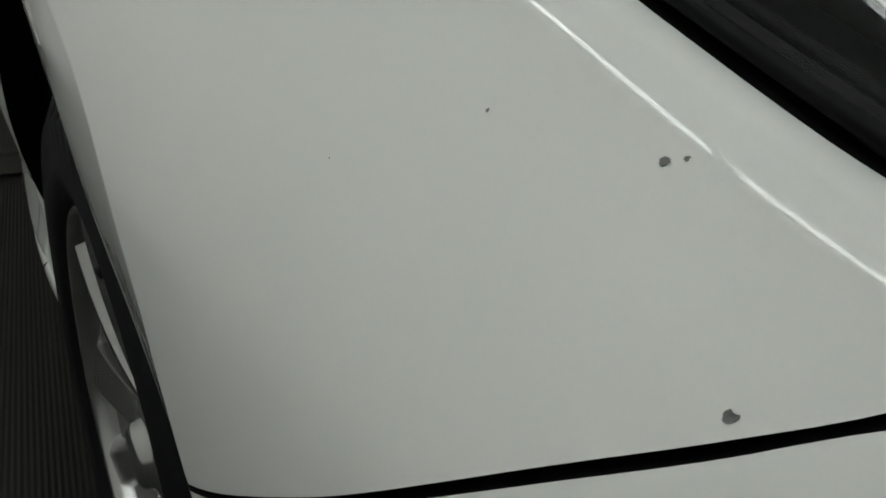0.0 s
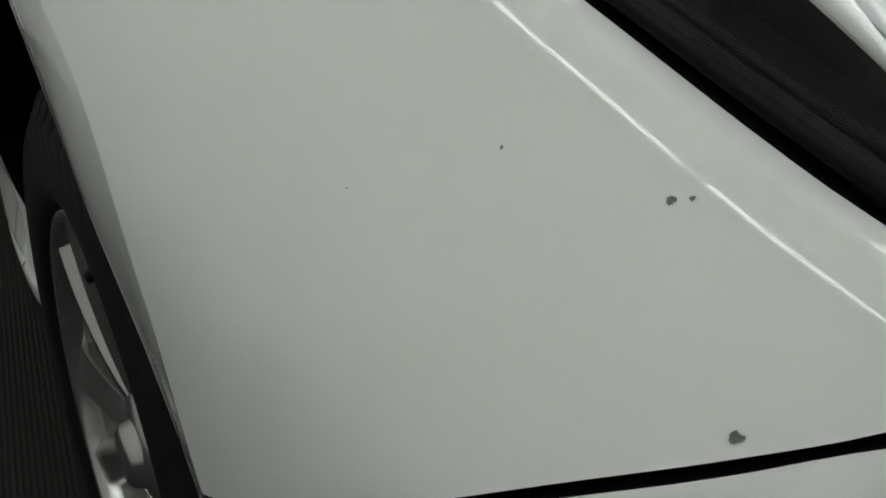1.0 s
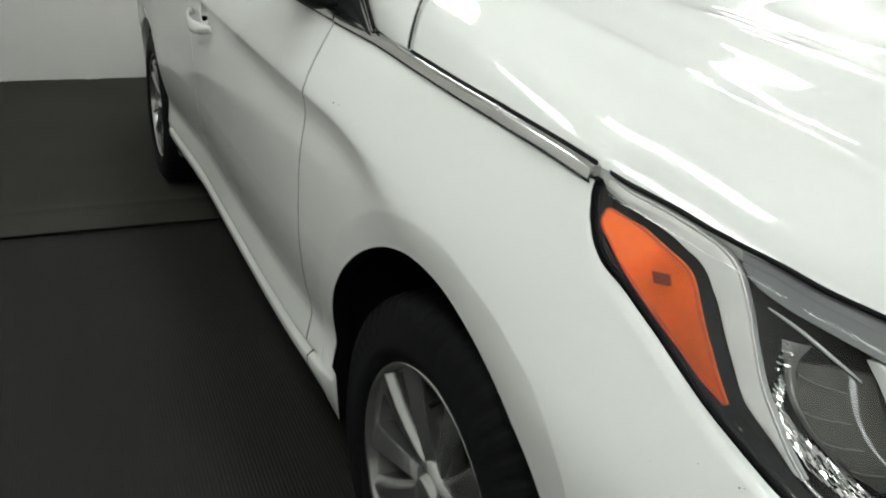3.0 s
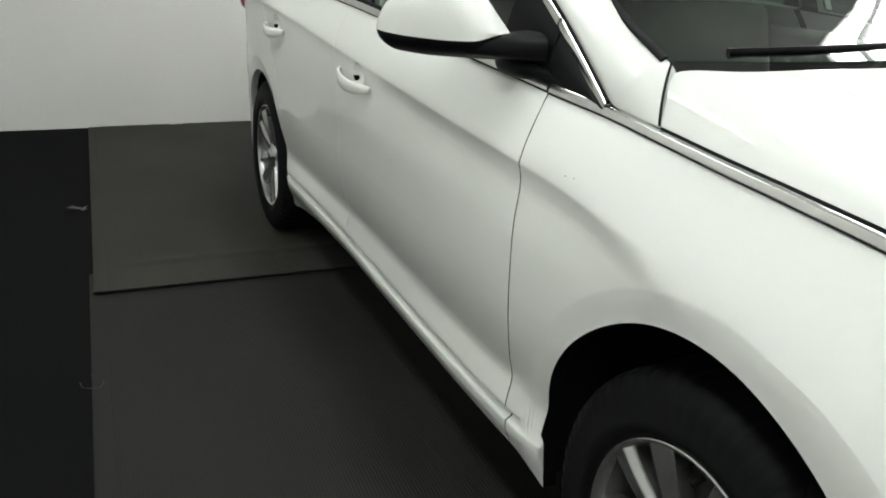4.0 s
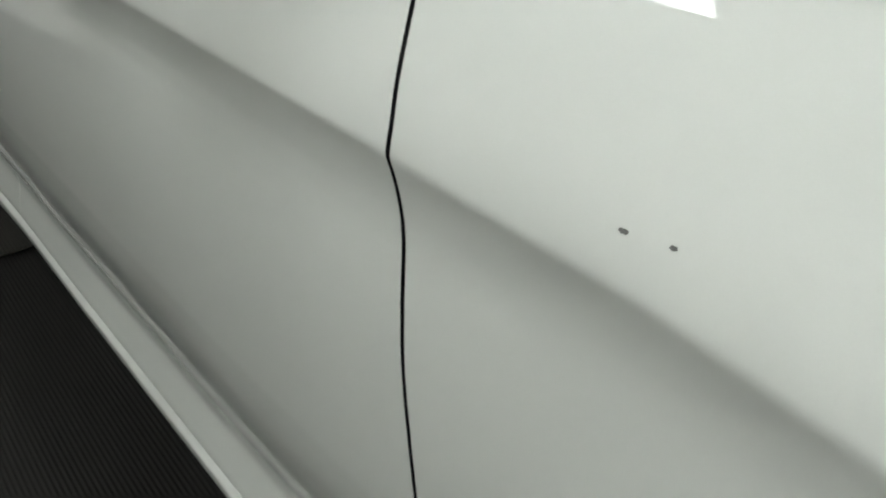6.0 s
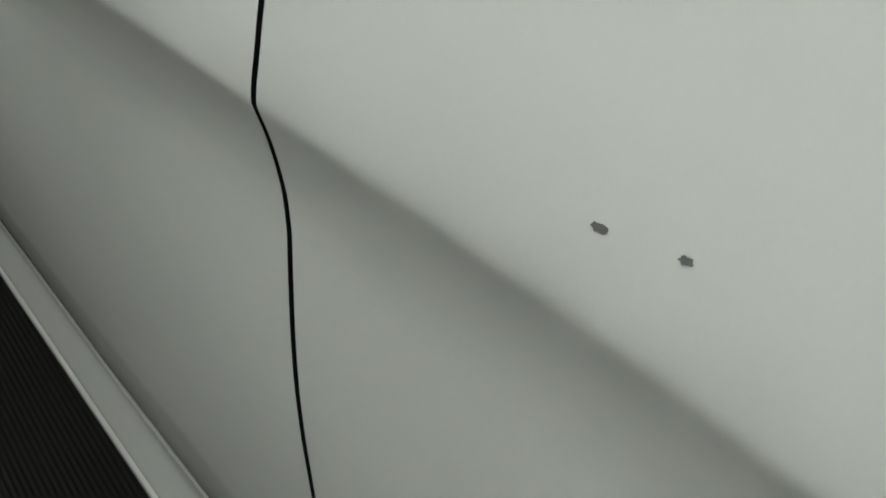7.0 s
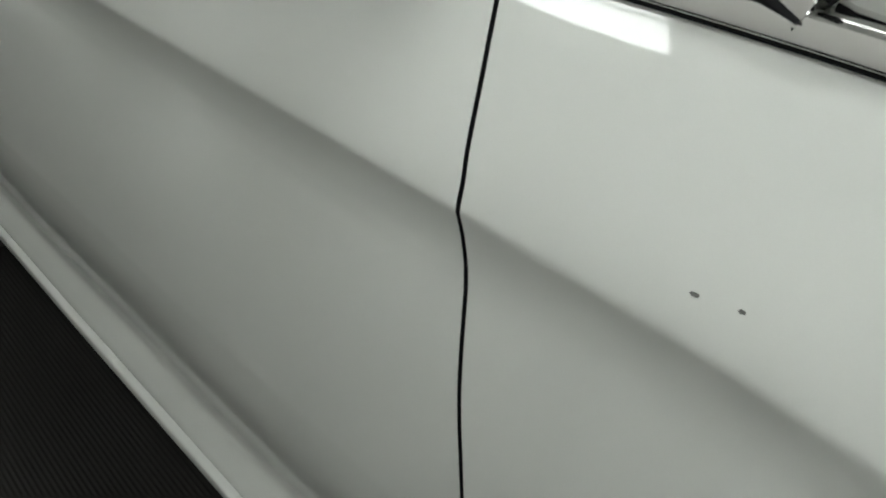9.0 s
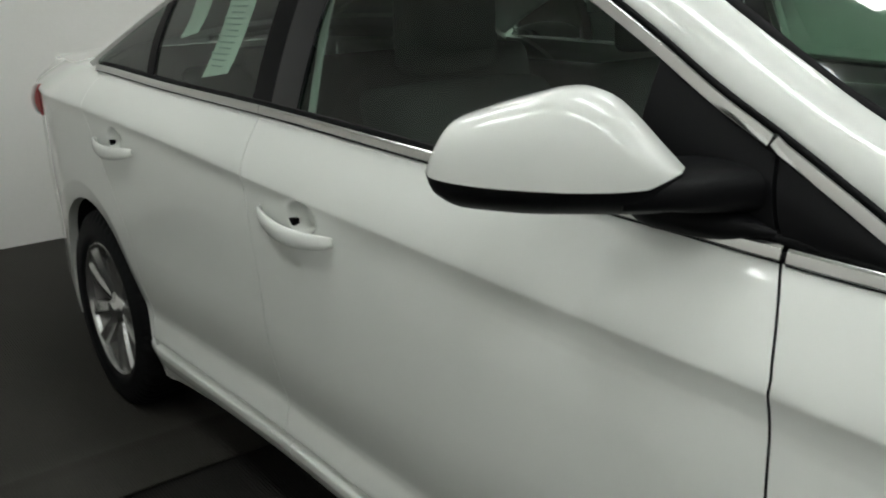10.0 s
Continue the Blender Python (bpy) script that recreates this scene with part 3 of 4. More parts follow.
HZ = hood_z(ex) + shoulder(ex) * k + (hood_m(ex) - hood_z(ex) - shoulder(ex)) * (1 - (1 - HV) ** 2) + np.minimum(1, HU * 4) * (0.010 * np.exp(-((HV - 0.42 - 0.1 * HU) / 0.04) ** 2) + 0.006 * np.exp(-((HV - 0.20 - 0.06 * HU) / 0.03) ** 2))
hood = part("hood", sheet(np.stack([HX, -HY, HZ], -1), skirt=(0, 0.004, -0.02)), PAINT, car, "white hood with raised ridges and lamp reflections")
LX, LV = np.meshgrid(np.linspace(-0.24, 0.80, 30), np.linspace(0, 1, 4), indexing="ij")
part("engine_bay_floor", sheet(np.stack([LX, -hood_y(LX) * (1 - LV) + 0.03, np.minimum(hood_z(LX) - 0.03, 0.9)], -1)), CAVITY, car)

# chrome strip along the hood's edge, the belt line and the window frame
strip = [(-0.0115, -0.012), (-0.0125, -0.0105), (-0.0123, -0.009), (-0.0104, 0.0024), (-0.0098, 0.0032), (-0.0066, 0.0056), (-0.0052, 0.0062), (0.004, 0.0062), (0.0062, 0.004), (0.0055, -0.0095), (0.003, -0.012)]


def belt(xa, xb, dz, n):
    x = np.linspace(xa, xb, n)
    return np.stack([x, -(YT(x) - 0.004), ZT(x) + dz], -1)


under = [(0.0017 * math.cos(b), 0.0017 * math.sin(b)) for b in np.linspace(0, 6.283, 9)[:-1]]
for xa, xb, dz, owner in ((0.335, -0.4985, 0.0108, car), (-0.5055, -1.706, 0.0125, front_door), (-1.7095, -2.80, 0.0125, rear_door)):
    part("trim_seal", sweep(belt(xa, xb, dz - 0.0132, 60) + np.array([0, -0.0098, 0]), under), SEAL, owner, "thin black rubber line under the chrome strip")
part("hood_side_trim", sweep(belt(0.335, -0.4985, 0.0108, 60), strip), CHROME, car, "narrow chrome strip")
part("door_belt_trim", sweep(belt(-0.5055, -1.7073, 0.0125, 60), strip), CHROME, front_door, "narrow chrome strip")
part("door_belt_trim", sweep(belt(-1.7087, -2.80, 0.0125, 60), strip), CHROME, rear_door, "narrow chrome strip")

x = np.linspace(-0.31, 0.33, 50)
part("hood_edge_seal", sweep(np.stack([x, -(YT(x) - 0.006), ZT(x) + 0.0172], -1), [(0.0030 * math.cos(a), 0.0034 * math.sin(a)) for a in np.linspace(0, 6.283, 9)[:-1]]), SEAL, car)


# ---- pillar, roof and side glass ----
chrome_line = path3([(-0.315, -0.838, 1.020), (-0.423, -0.822, 1.076), (-0.541, -0.806, 1.135), (-0.634, -0.796, 1.180), (-0.748, -0.783, 1.243), (-0.84, -0.772, 1.290), (-1.05, -0.73, 1.372), (-1.35, -0.69, 1.420)], 60)
screen_edge = path3([(-0.245, -0.775, 1.095), (-0.36, -0.752, 1.118), (-0.475, -0.730, 1.158), (-0.60, -0.710, 1.222), (-0.72, -0.692, 1.287), (-0.92, -0.66, 1.375), (-1.12, -0.62, 1.432), (-1.35, -0.60, 1.462)], 60)
corner_l = path3([(-0.171, -0.8305, 1.0010), (-0.21, -0.8335, 1.0045), (-0.255, -0.836, 1.0085), (-0.300, -0.838, 1.0140)], 16)
corner_r = path3([(-0.232, -0.776, 1.091), (-0.2355, -0.7758, 1.0918), (-0.239, -0.7755, 1.0926), (-0.242, -0.775, 1.0936)], 16)
L = np.r_[corner_l, chrome_line]
R = np.r_[corner_r, screen_edge]
s = np.linspace(0, 1, 24)[None, :, None]
P = L[:, None] * (1 - s) + R[:, None] * s
ease = np.clip(np.arange(len(L)) / 14, 0, 1)[:, None, None]
P = P + (0.25 + 0.75 * ease) * np.sin(s * math.pi) ** 0.8 * np.array([0.004, -0.020, 0.012]) + np.array([0, 0.0, 0.003])
a_pillar = part("a_pillar", sheet(P, skirt=(0.0, 0.012, -0.015)), PAINT, car, "white windscreen pillar with ceiling lamp reflections")

# thin black tube laid along the joint as the gap's shade
part("hood_gap", sweep(P[0] + np.array([0.003, -0.003, 0.003]), [(0.0024 * math.cos(b), 0.0024 * math.sin(b)) for b in np.linspace(0, 6.283, 9)[:-1]]), SEAL, car, "dark gap between hood and windscreen pillar")

frame_line = chrome_line + np.array([0, 0.004, -0.0075])
part("pillar_seal", sweep(np.r_[[chrome_line[0] * 1.5 - chrome_line[1] * 0.5], chrome_line] + np.array([0, -0.0045, 0.0035]), [(0.0036 * math.cos(b), 0.0036 * math.sin(b)) for b in np.linspace(0, 6.283, 9)[:-1]]), SEAL, car, "black rubber line beside the pillar")
for run, owner in ((np.r_[frame_line[frame_line[:, 0] > -0.545], [[-0.5455, *(frame_line[frame_line[:, 0] < -0.545][0][1:])]]], car), (frame_line[frame_line[:, 0] < -0.549], front_door)):
    part("window_frame_trim", sweep(run, [(a * 1.1, b * 1.15) for a, b in strip]), CHROME, owner, "slim chrome window strip")

sill_a = lambda x: np.stack([x, -(YT(x) - 0.012), ZT(x) + 0.008], -1)
head_x = [-2.83, -2.60, -2.39, -2.05, -1.60, -1.35, -1.05, -0.84, -0.74, -0.634, -0.541, -0.423, -0.34]
head_z = curve(head_x, [1.098, 1.197, 1.275, 1.365, 1.412, 1.405, 1.360, 1.278, 1.228, 1.165, 1.120, 1.060, 1.018])
head_y = curve(head_x, [0.848, 0.80, 0.765, 0.725, 0.70, 0.695, 0.728, 0.768, 0.778, 0.790, 0.801, 0.820, 0.836])


def pane(name, xa, xb, inset, mat, parent, label, lean_a=0.0, lean_b=0.0, thick=0.004):
    """A sheet between belt line and roof; lean_a and lean_b tip its two upright edges."""
    s = np.linspace(0, 1, 14)[None, :]
    u = np.linspace(0, 1, 40)[:, None]
    x = (xa + lean_a * s) * (1 - u) + (xb + lean_b * s) * u
    a = sill_a(x)
    b = np.stack([x, -head_y(x), np.maximum(head_z(x), a[..., 2] + 0.002)], -1)
    P = a * (1 - s[..., None]) + b * s[..., None]
    P[..., 1] -= 0.012 * np.sin(s * math.pi)
    P[..., 1] += inset
    return part(name, sheet(P, skirt=(0, thick, 0)), mat, parent, label)


for w, nm, xa, xb in ((front_door, "window_glass", -1.585, -0.735), (rear_door, "window_glass", -2.36, -1.775), (rear_quarter, "quarter_window_glass", -2.80, -2.405)):
    pane(nm, xa, xb, 0.004, GLASS, w, "green-tinted window glass").visible_shadow = False
pane("pillar_cover", -1.690, -1.585, -0.002, GLOSS_BLACK, front_door, "black pillar cover")
pane("pillar_cover", -1.775, -1.694, -0.001, BLACK, rear_door, "black pillar cover")
pane("window_divider", -2.408, -2.36, -0.001, BLACK, rear_door, "black window divider bar")
pane("mirror_sail", -0.735, -0.5135, -0.004, BLACK, front_door, "black plastic mirror sail panel", lean_b=-0.038, thick=0.02)
pane("sail_tip", -0.5075, -0.320, -0.004, BLACK, car, "black plastic corner panel", lean_a=-0.038, thick=0.02)
x = np.linspace(-2.80, -0.34, 80)
part("window_seal", sweep(np.stack([x, -(YT(x) - 0.010), ZT(x) + 0.0205], -1), [(-0.004, -0.004), (0.005, -0.004), (0.004, 0.005), (-0.004, 0.005)]), SEAL, car)

# roof, rear pillar, rear deck and windscreen
rx = np.linspace(-2.86, -0.60, 60)
roof_z = curve([-3.9, -3.3, -2.86, -2.39, -2.0, -1.5, -1.1, -0.7], [1.08, 1.12, 1.20, 1.36, 1.44, 1.47, 1.455, 1.40])
a = np.stack([rx, -head_y(rx), head_z(rx) + 0.012], -1)
keep = rx < -1.1
a = a[keep]
s = np.linspace(0, 1, 20)[None, :, None]
mid = np.stack([rx[keep], 0 * rx[keep], roof_z(rx[keep])], -1)
P = a[:, None] * (1 - s) + mid[:, None] * s
P[..., 2] = a[:, None, 2] + (mid[:, None, 2] - a[:, None, 2]) * (1 - (1 - s[..., 0]) ** 2.2)
part("roof", sheet(P, skirt=(0, 0.01, -0.015)), PAINT, car)
dx = np.linspace(-3.88, -2.84, 30)
a = np.stack([dx, -YT(dx), ZT(dx) + 0.0], -1)
mid = np.stack([dx, 0 * dx, ZT(dx) + curve([-3.88, -3.3, -2.84], [0.03, 0.07, 0.16])(dx)], -1)
P = a[:, None] * (1 - s) + mid[:, None] * s
P[..., 2] = a[:, None, 2] + (mid[:, None, 2] - a[:, None, 2]) * (1 - (1 - s[..., 0]) ** 3)
part("trunk_lid", sheet(P, skirt=(0, 0.01, -0.015)), PAINT, car)
cowl = path3([(-0.25, -0.775, 1.098), (-0.17, -0.72, 1.108), (-0.12, -0.60, 1.112), (-0.05, -0.3, 1.126), (-0.03, 0.0, 1.132)], 30)
head = path3([(-1.14, -0.61, 1.437), (-1.10, -0.3, 1.458), (-1.08, 0.0, 1.465)], 30)
se = path3([(-0.25, -0.775, 1.098), (-0.475, -0.728, 1.158), (-0.72, -0.690, 1.287), (-1.14, -0.61, 1.437)], 30)
ce = path3([(-0.03, 0, 1.132), (-0.40, 0, 1.28), (-0.75, 0, 1.40), (-1.08, 0, 1.465)], 30)
P = np.zeros((30, 30, 3))
for i in range(30):
    for j in range(30):
        u, v = i / 29, j / 29
        P[i, j] = (cowl[i] * (1 - v) + head[i] * v + se[j] * (1 - u) + ce[j] * u
                   - (cowl[0] * (1 - u) * (1 - v) + cowl[-1] * u * (1 - v) + head[0] * (1 - u) * v + head[-1] * u * v))
windscreen = part("windscreen", sheet(P, skirt=(0, 0, -0.005)), GLASS, car, "green-tinted windscreen with lamp reflections")
windscreen.visible_shadow = False
part("windscreen_seal", sweep(se + np.array([0.003, -0.008, 0.003]), [(-0.007, -0.003), (0.007, -0.003), (0.007, 0.002), (-0.007, 0.002)], up=(0, -0.6, 0.8)), SEAL, car)
part("cowl_grille", sweep(cowl + np.array([-0.005, 0.02, -0.030]), [(-0.045, -0.02), (0.03, -0.02), (0.03, 0.0), (-0.045, 0.006)]), BLACK, car, "black plastic cowl")

# nose and tail: grille between the lamps, rear face
G = np.zeros((40, 8, 3))
for i, u in enumerate(np.linspace(-1, 1, 40)):
    for j, v in enumerate(np.linspace(0, 1, 8)):
        G[i, j] = (1.0 - 0.30 * abs(u) ** 2.2 - 0.05 * v, 0.62 * u, 0.62 + 0.19 * v)
part("grille", sheet(G), BLACK, car, "black front grille")
G = np.zeros((30, 20, 3))
for i, u in enumerate(np.linspace(-1, 1, 30)):
    for j, v in enumerate(np.linspace(0, 1, 20)):
        G[i, j] = (-3.88 - 0.10 * (1 - abs(u) ** 3) * math.sin(math.pi * v) ** 0.5, 0.655 * u, 0.26 + 0.80 * v)
part("rear_bumper", sheet(G), PAINT, car, "white rear bumper and trunk face")


# ---- wheels ----
def make_wheel(name, x, z, r, y=0.893, steer=0.0):
    hub = empty(name, (x, -y, z), car)
    hub.rotation_euler = (0, 0, radians(steer))
    w = 0.20
    prof = [(0.218, 0.012), (0.222, 0.002), (0.230, -0.005), (0.247, -0.010), (0.252, -0.007), (0.290, -0.006), (r - 0.012, 0.008), (r - 0.005, 0.020), (r - 0.001, 0.035), (r, 0.06),
            (r, w - 0.05), (r - 0.006, w - 0.015), (0.29, w), (0.225, w - 0.01)]
    bm = lathe(prof, 288)
    for k, v in enumerate(bm.verts):  # grooves across the shoulder blocks
        if (k // len(prof)) % 5 == 0 and k % len(prof) in (6, 7, 8, 9):
            v.co.x, v.co.z = v.co.x * (1 - 0.006 / r), v.co.z * (1 - 0.006 / r)
            v.co.y += 0.004
    part("tyre", bm, RUBBER, hub)
    rim = [(0.219, 0.016), (0.2205, 0.004), (0.217, 0.000), (0.212, 0.002), (0.208, 0.010), (0.206, 0.022)]
    part("rim", lathe(rim, 96), ALLOY, hub, "silver alloy rim")
    part("barrel", lathe([(0.206, 0.022), (0.204, 0.030), (0.198, 0.06), (0.195, 0.12), (0.20, 0.18)], 96), ALLOY_DARK, hub, "dull grey wheel barrel")
    back = [(0.2, 0.15), (0.10, 0.10), (0.05, 0.09), (0.001, 0.09)]
    part("brake_disc", lathe([(0.15, 0.105), (0.15, 0.095), (0.06, 0.094), (0.055, 0.06), (0.001, 0.06)], 48), ALLOY_DARK, hub)
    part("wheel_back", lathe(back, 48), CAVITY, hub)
    for i in range(5):
        a = radians(90 + 72 * i + SPOKE_TURN)
        for side in (-1, 1):
            bm = bmesh.new()
            ring = []
            for f in np.linspace(0, 1, 9):
                rad = 0.040 + f * 0.172
                mid = side * (0.020 + 0.066 * f ** 1.25)
                half = 0.015 + 0.018 * f
                y = -0.004 + 0.022 * (1 - f) ** 2 + 0.004 * f + 0.006
                ridge = mid + side * half * 0.45
                row = []
                for (o, dy) in ((mid - half, 0.016), (mid - half * 0.8, 0.004), (ridge, 0.0), (mid + half, 0.010), (mid + half, 0.045), (mid - half, 0.045)):
                    pt = Vector((o, y + dy, rad))
                    pt.rotate(Euler((0, -a + radians(90), 0)))
                    row.append(bm.verts.new(pt))
                ring.append(row)
            for p0, p1 in zip(ring, ring[1:]):
                for j in range(6):
                    bm.faces.new((p0[j], p1[j], p1[(j + 1) % 6], p0[(j + 1) % 6]))
            bm.faces.new(ring[0])
            bm.faces.new(ring[-1][::-1])
            bmesh.ops.recalc_face_normals(bm, faces=bm.faces)
            bmesh.ops.bevel(bm, geom=[e for e in bm.edges if e.calc_face_angle(0) > 0.5], offset=0.0015, segments=2, affect="EDGES")
            part("spoke", bm, ALLOY, hub, smooth=False)
    part("hub_cap", lathe([(0.001, 0.004), (0.024, 0.005), (0.029, 0.009), (0.031, 0.016), (0.034, 0.018), (0.05, 0.022), (0.056, 0.034), (0.056, 0.06)], 40), ALLOY, hub)
    for i in range(5):
        a = radians(90 + 72 * i + 36 + SPOKE_TURN)
        bm = lathe([(0.001, 0.006), (0.008, 0.006), (0.0095, 0.009), (0.0095, 0.03)], 6)
        for v in bm.verts:
            v.co += Vector((0.040 * math.cos(a), 0.016, 0.040 * math.sin(a)))
        part("lug_nut", bm, CHROME, hub)
    bm = sweep([(0.186, 0.022, 0), (0.183, 0.010, 0), (0.178, 0.000, 0)], [(0.0052 * math.cos(b), 0.0052 * math.sin(b)) for b in np.linspace(0, 6.28, 8, endpoint=False)])
    bmesh.ops.rotate(bm, verts=bm.verts, cent=(0, 0, 0), matrix=Matrix.Rotation(-radians(84), 3, "Y"))
    part("valve", bm, RUBBER, hub, "black valve stem")
    return hub


SPOKE_TURN = 0
front_wheel = make_wheel("wheel", 0.072, 0.330, 0.330, 0.884, 4.5)
SPOKE_TURN = 12
rear_wheel = make_wheel("wheel", -2.795, 0.325, 0.325, 0.918)
for ob in (front_wheel, rear_wheel):
    far = copy_thing(ob, pose(ob.location.x, 0.895, ob.location.z, 0, 0, 180))

# ---- mats ----
rubber_mat(-2.42, 3.2, -1.690, 1.7, "dark grey ribbed rubber mat under the car", lift=lambda X, Y: -0.003 + 0 * X)


def curled(X, Y):
    """Laid over its neighbour, the front edge and its corner lifted a little."""
    edge = np.clip((X + 2.55) / 0.36, 0, 1)
    return 0.0045 * np.clip((X + 2.7) / 0.3, 0, 1) + 0.010 * edge ** 3 * (0.5 + 0.5 * np.exp(-(Y + 1.69) / 0.18)) + 0.006 * np.exp(-((X + 2.47) / 0.03) ** 2) * np.clip((Y + 1.6) / 0.2, 0, 1)


rubber_mat(x0 + 0.012, -2.19, -1.675, 1.7, "grey ribbed rubber mat with a curled front edge", lift=curled, mat=MAT_DUSTY)


# ---- headlight ----
SHROUD = material("grey_lamp_plastic", (0.20, 0.205, 0.21), rough=0.35, spec=0.4, vary=0.05, scale=20, fine=0.06, fine_scale=500)
SMOKED = material("smoked_glass", (0.085, 0.082, 0.072), rough=0.10, spec=0.6, vary=0.3, scale=30)
hood_line = curve([0.335, 0.345, 0.401, 0.457, 0.501, 0.558, 0.597, 0.652, 0.72, 0.80], [0.957, 0.953, 0.939, 0.926, 0.918, 0.908, 0.899, 0.888, 0.864, 0.829])
lamp_low = curve([0.341, 0.353, 0.363, 0.373, 0.384, 0.402, 0.431, 0.454, 0.492, 0.536, 0.569, 0.624, 0.665, 0.70, 0.75, 0.80],
                 [0.938, 0.920, 0.904, 0.8905, 0.879, 0.8645, 0.8485, 0.836, 0.8172, 0.793, 0.776, 0.7508, 0.7315, 0.7143, 0.70, 0.695])


def lamp_grid(xa, xb, nx, nz, low=lamp_low, high=hood_line, lo=0.0, hi=0.0):
    U, V = np.meshgrid(np.linspace(xa, xb, nx), np.linspace(0, 1, nz), indexing="ij")
    a, b = low(U) + lo, high(U) - hi
    return U, a * (1 - V) + np.maximum(b, a + 0.0005) * V


def strip_grid(left, right, n, m):
    """A grid between two polylines of (length, height) pairs."""
    def along(p):
        p = np.array(p, float)
        s = np.r_[0, np.cumsum(np.hypot(*np.diff(p, axis=0).T))]
        t = np.linspace(0, s[-1], n)
        return np.stack([curve(s, p[:, 0])(t), curve(s, p[:, 1])(t)], -1)
    a, b = along(left), along(right)
    v = np.linspace(0, 1, m)[None, :, None]
    G = a[:, None] * (1 - v) + b[:, None] * v
    return G[..., 0], G[..., 1]


def behind(off):
    """The side's surface, set back by off."""
    return lambda x, z: plain_skin(x, z) - off


headlight = skin_part("headlight", *lamp_grid(0.347, 0.80, 90, 30), car, "clear headlight with amber side marker and silver bezel", HOUSING, f=plain_skin, depth=0.034, fold=None)
X, Z = lamp_grid(0.347, 0.80, 90, 44, lo=0.003, hi=0.004)
roll_in = np.clip((Z - hood_line(X) + 0.024) / 0.02, 0, 1) ** 2  # the lens rolls over towards the hood
lens = skin_part("lens", X, Z, headlight, "clear plastic lens", LENS, f=plain_skin, depth=0.004 + 0.009 * roll_in, fold=None, lump=True)
lens.visible_shadow = False

# black rim of the lens and the rubber lip below it
X, Z = lamp_grid(0.346, 0.79, 90, 10, high=lambda x: lamp_low(x) + 0.006)
rim = skin_part("lens_rim", X, Z, headlight, "black lens rim", HOUSING, f=plain_skin, depth=0.0045 + 0 * X, fold=(0, 0.02, 0))
xs = np.linspace(0.3435, 0.79, 70)
for d, r in ((0.0060, 0.0024), (0.0105, 0.0022)):
    zz = np.where(xs < 0.709, lamp_edge(xs), nose_top(xs)) * 0.35 + lamp_low(xs) * 0.65 - 0.001 + (d - 0.003) * 0.8
    line = np.stack([xs, -plain_skin(xs, zz) + d * 0.9, zz], -1)
    part("lens_seal", sweep(line, [(r * math.cos(a), r * math.sin(a)) for a in np.linspace(0, 6.283, 9)[:-1]]), SEAL, headlight, "black rubber lip")
ribs = bmesh.new()  # row of tiny pale boxes as painted glints on the ribbed rubber lip
for x in np.arange(0.585, 0.645, 0.0014):
    z = float(lamp_low(x)) + 0.0010
    y = -float(plain_skin(x, z)) + 0.0034
    box(ribs, (x - 0.0003, y - 0.0003, z - 0.0003), (x + 0.0003, y + 0.0003, z + 0.0003), 0.0001, 1)
part("seal_studs", ribs, SHROUD, headlight, "row of tiny pale studs on the black lip")
zz = hood_line(xs) - 0.001
part("lens_top_edge", sweep(np.stack([xs, -plain_skin(xs, zz) + 0.006, zz], -1), [(0.004 * math.cos(a), 0.003 * math.sin(a)) for a in np.linspace(0, 6.283, 9)[:-1]]), SEAL, headlight)

amber_l = [(0.3675, 0.914), (0.368, 0.902), (0.376, 0.893), (0.387, 0.885), (0.404, 0.871), (0.435, 0.8495), (0.481, 0.8255), (0.518, 0.808), (0.553, 0.790), (0.5855, 0.7770)]
amber_r = [(0.368, 0.915), (0.412, 0.9035), (0.436, 0.8938), (0.453, 0.888), (0.472, 0.8815), (0.486, 0.8735), (0.496, 0.864), (0.509, 0.8505), (0.526, 0.833), (0.542, 0.8178), (0.558, 0.8025), (0.5865, 0.7775)]
X, Z = strip_grid(amber_l, amber_r, 70, 180)
rows = np.linspace(0, 1, 70)[:, None]
cols = np.linspace(0, 1, 180)[None]
ripple = 0.0021 * np.sin(cols * 2 * math.pi * 22) * np.clip((rows - 0.25) * 6, 0, 1) * np.clip((1 - rows) * 5, 0, 1)
swell = 0.0012 * np.sin(cols * math.pi) ** 0.5 * np.clip((1 - rows) * 4, 0, 1)
marker = skin_part("side_marker", X, Z, headlight, "amber ribbed side marker", AMBER, f=behind(0.008), depth=ripple - swell, fold=(0, 0.004, 0), lump=True)
AMBER_RIM = material("amber_rim", (0.55, 0.055, 0.005), rough=0.3, spec=0.4, vary=0.1, scale=30)
for outline in (amber_l, amber_r):
    p = np.array(outline)
    line = path3(np.stack([p[:, 0], -plain_skin(p[:, 0], p[:, 1]) + 0.0075, p[:, 1]], -1), 50)
    part("marker_rim", sweep(line, [(0.0013 * math.cos(a), 0.0013 * math.sin(a)) for a in np.linspace(0, 6.283, 9)[:-1]]), AMBER_RIM, marker, "dark orange moulded rim")
# small dark patch set just in front of the amber
X, Z = strip_grid([(0.448, 0.868), (0.457, 0.858)], [(0.466, 0.870), (0.474, 0.860)], 6, 6)
skin_part("bulb_shadow", X, Z, marker, "dark bulb clip behind the amber plastic", AMBER_DARK, f=behind(0.0035), depth=0.0, fold=(0, 0.004, 0))

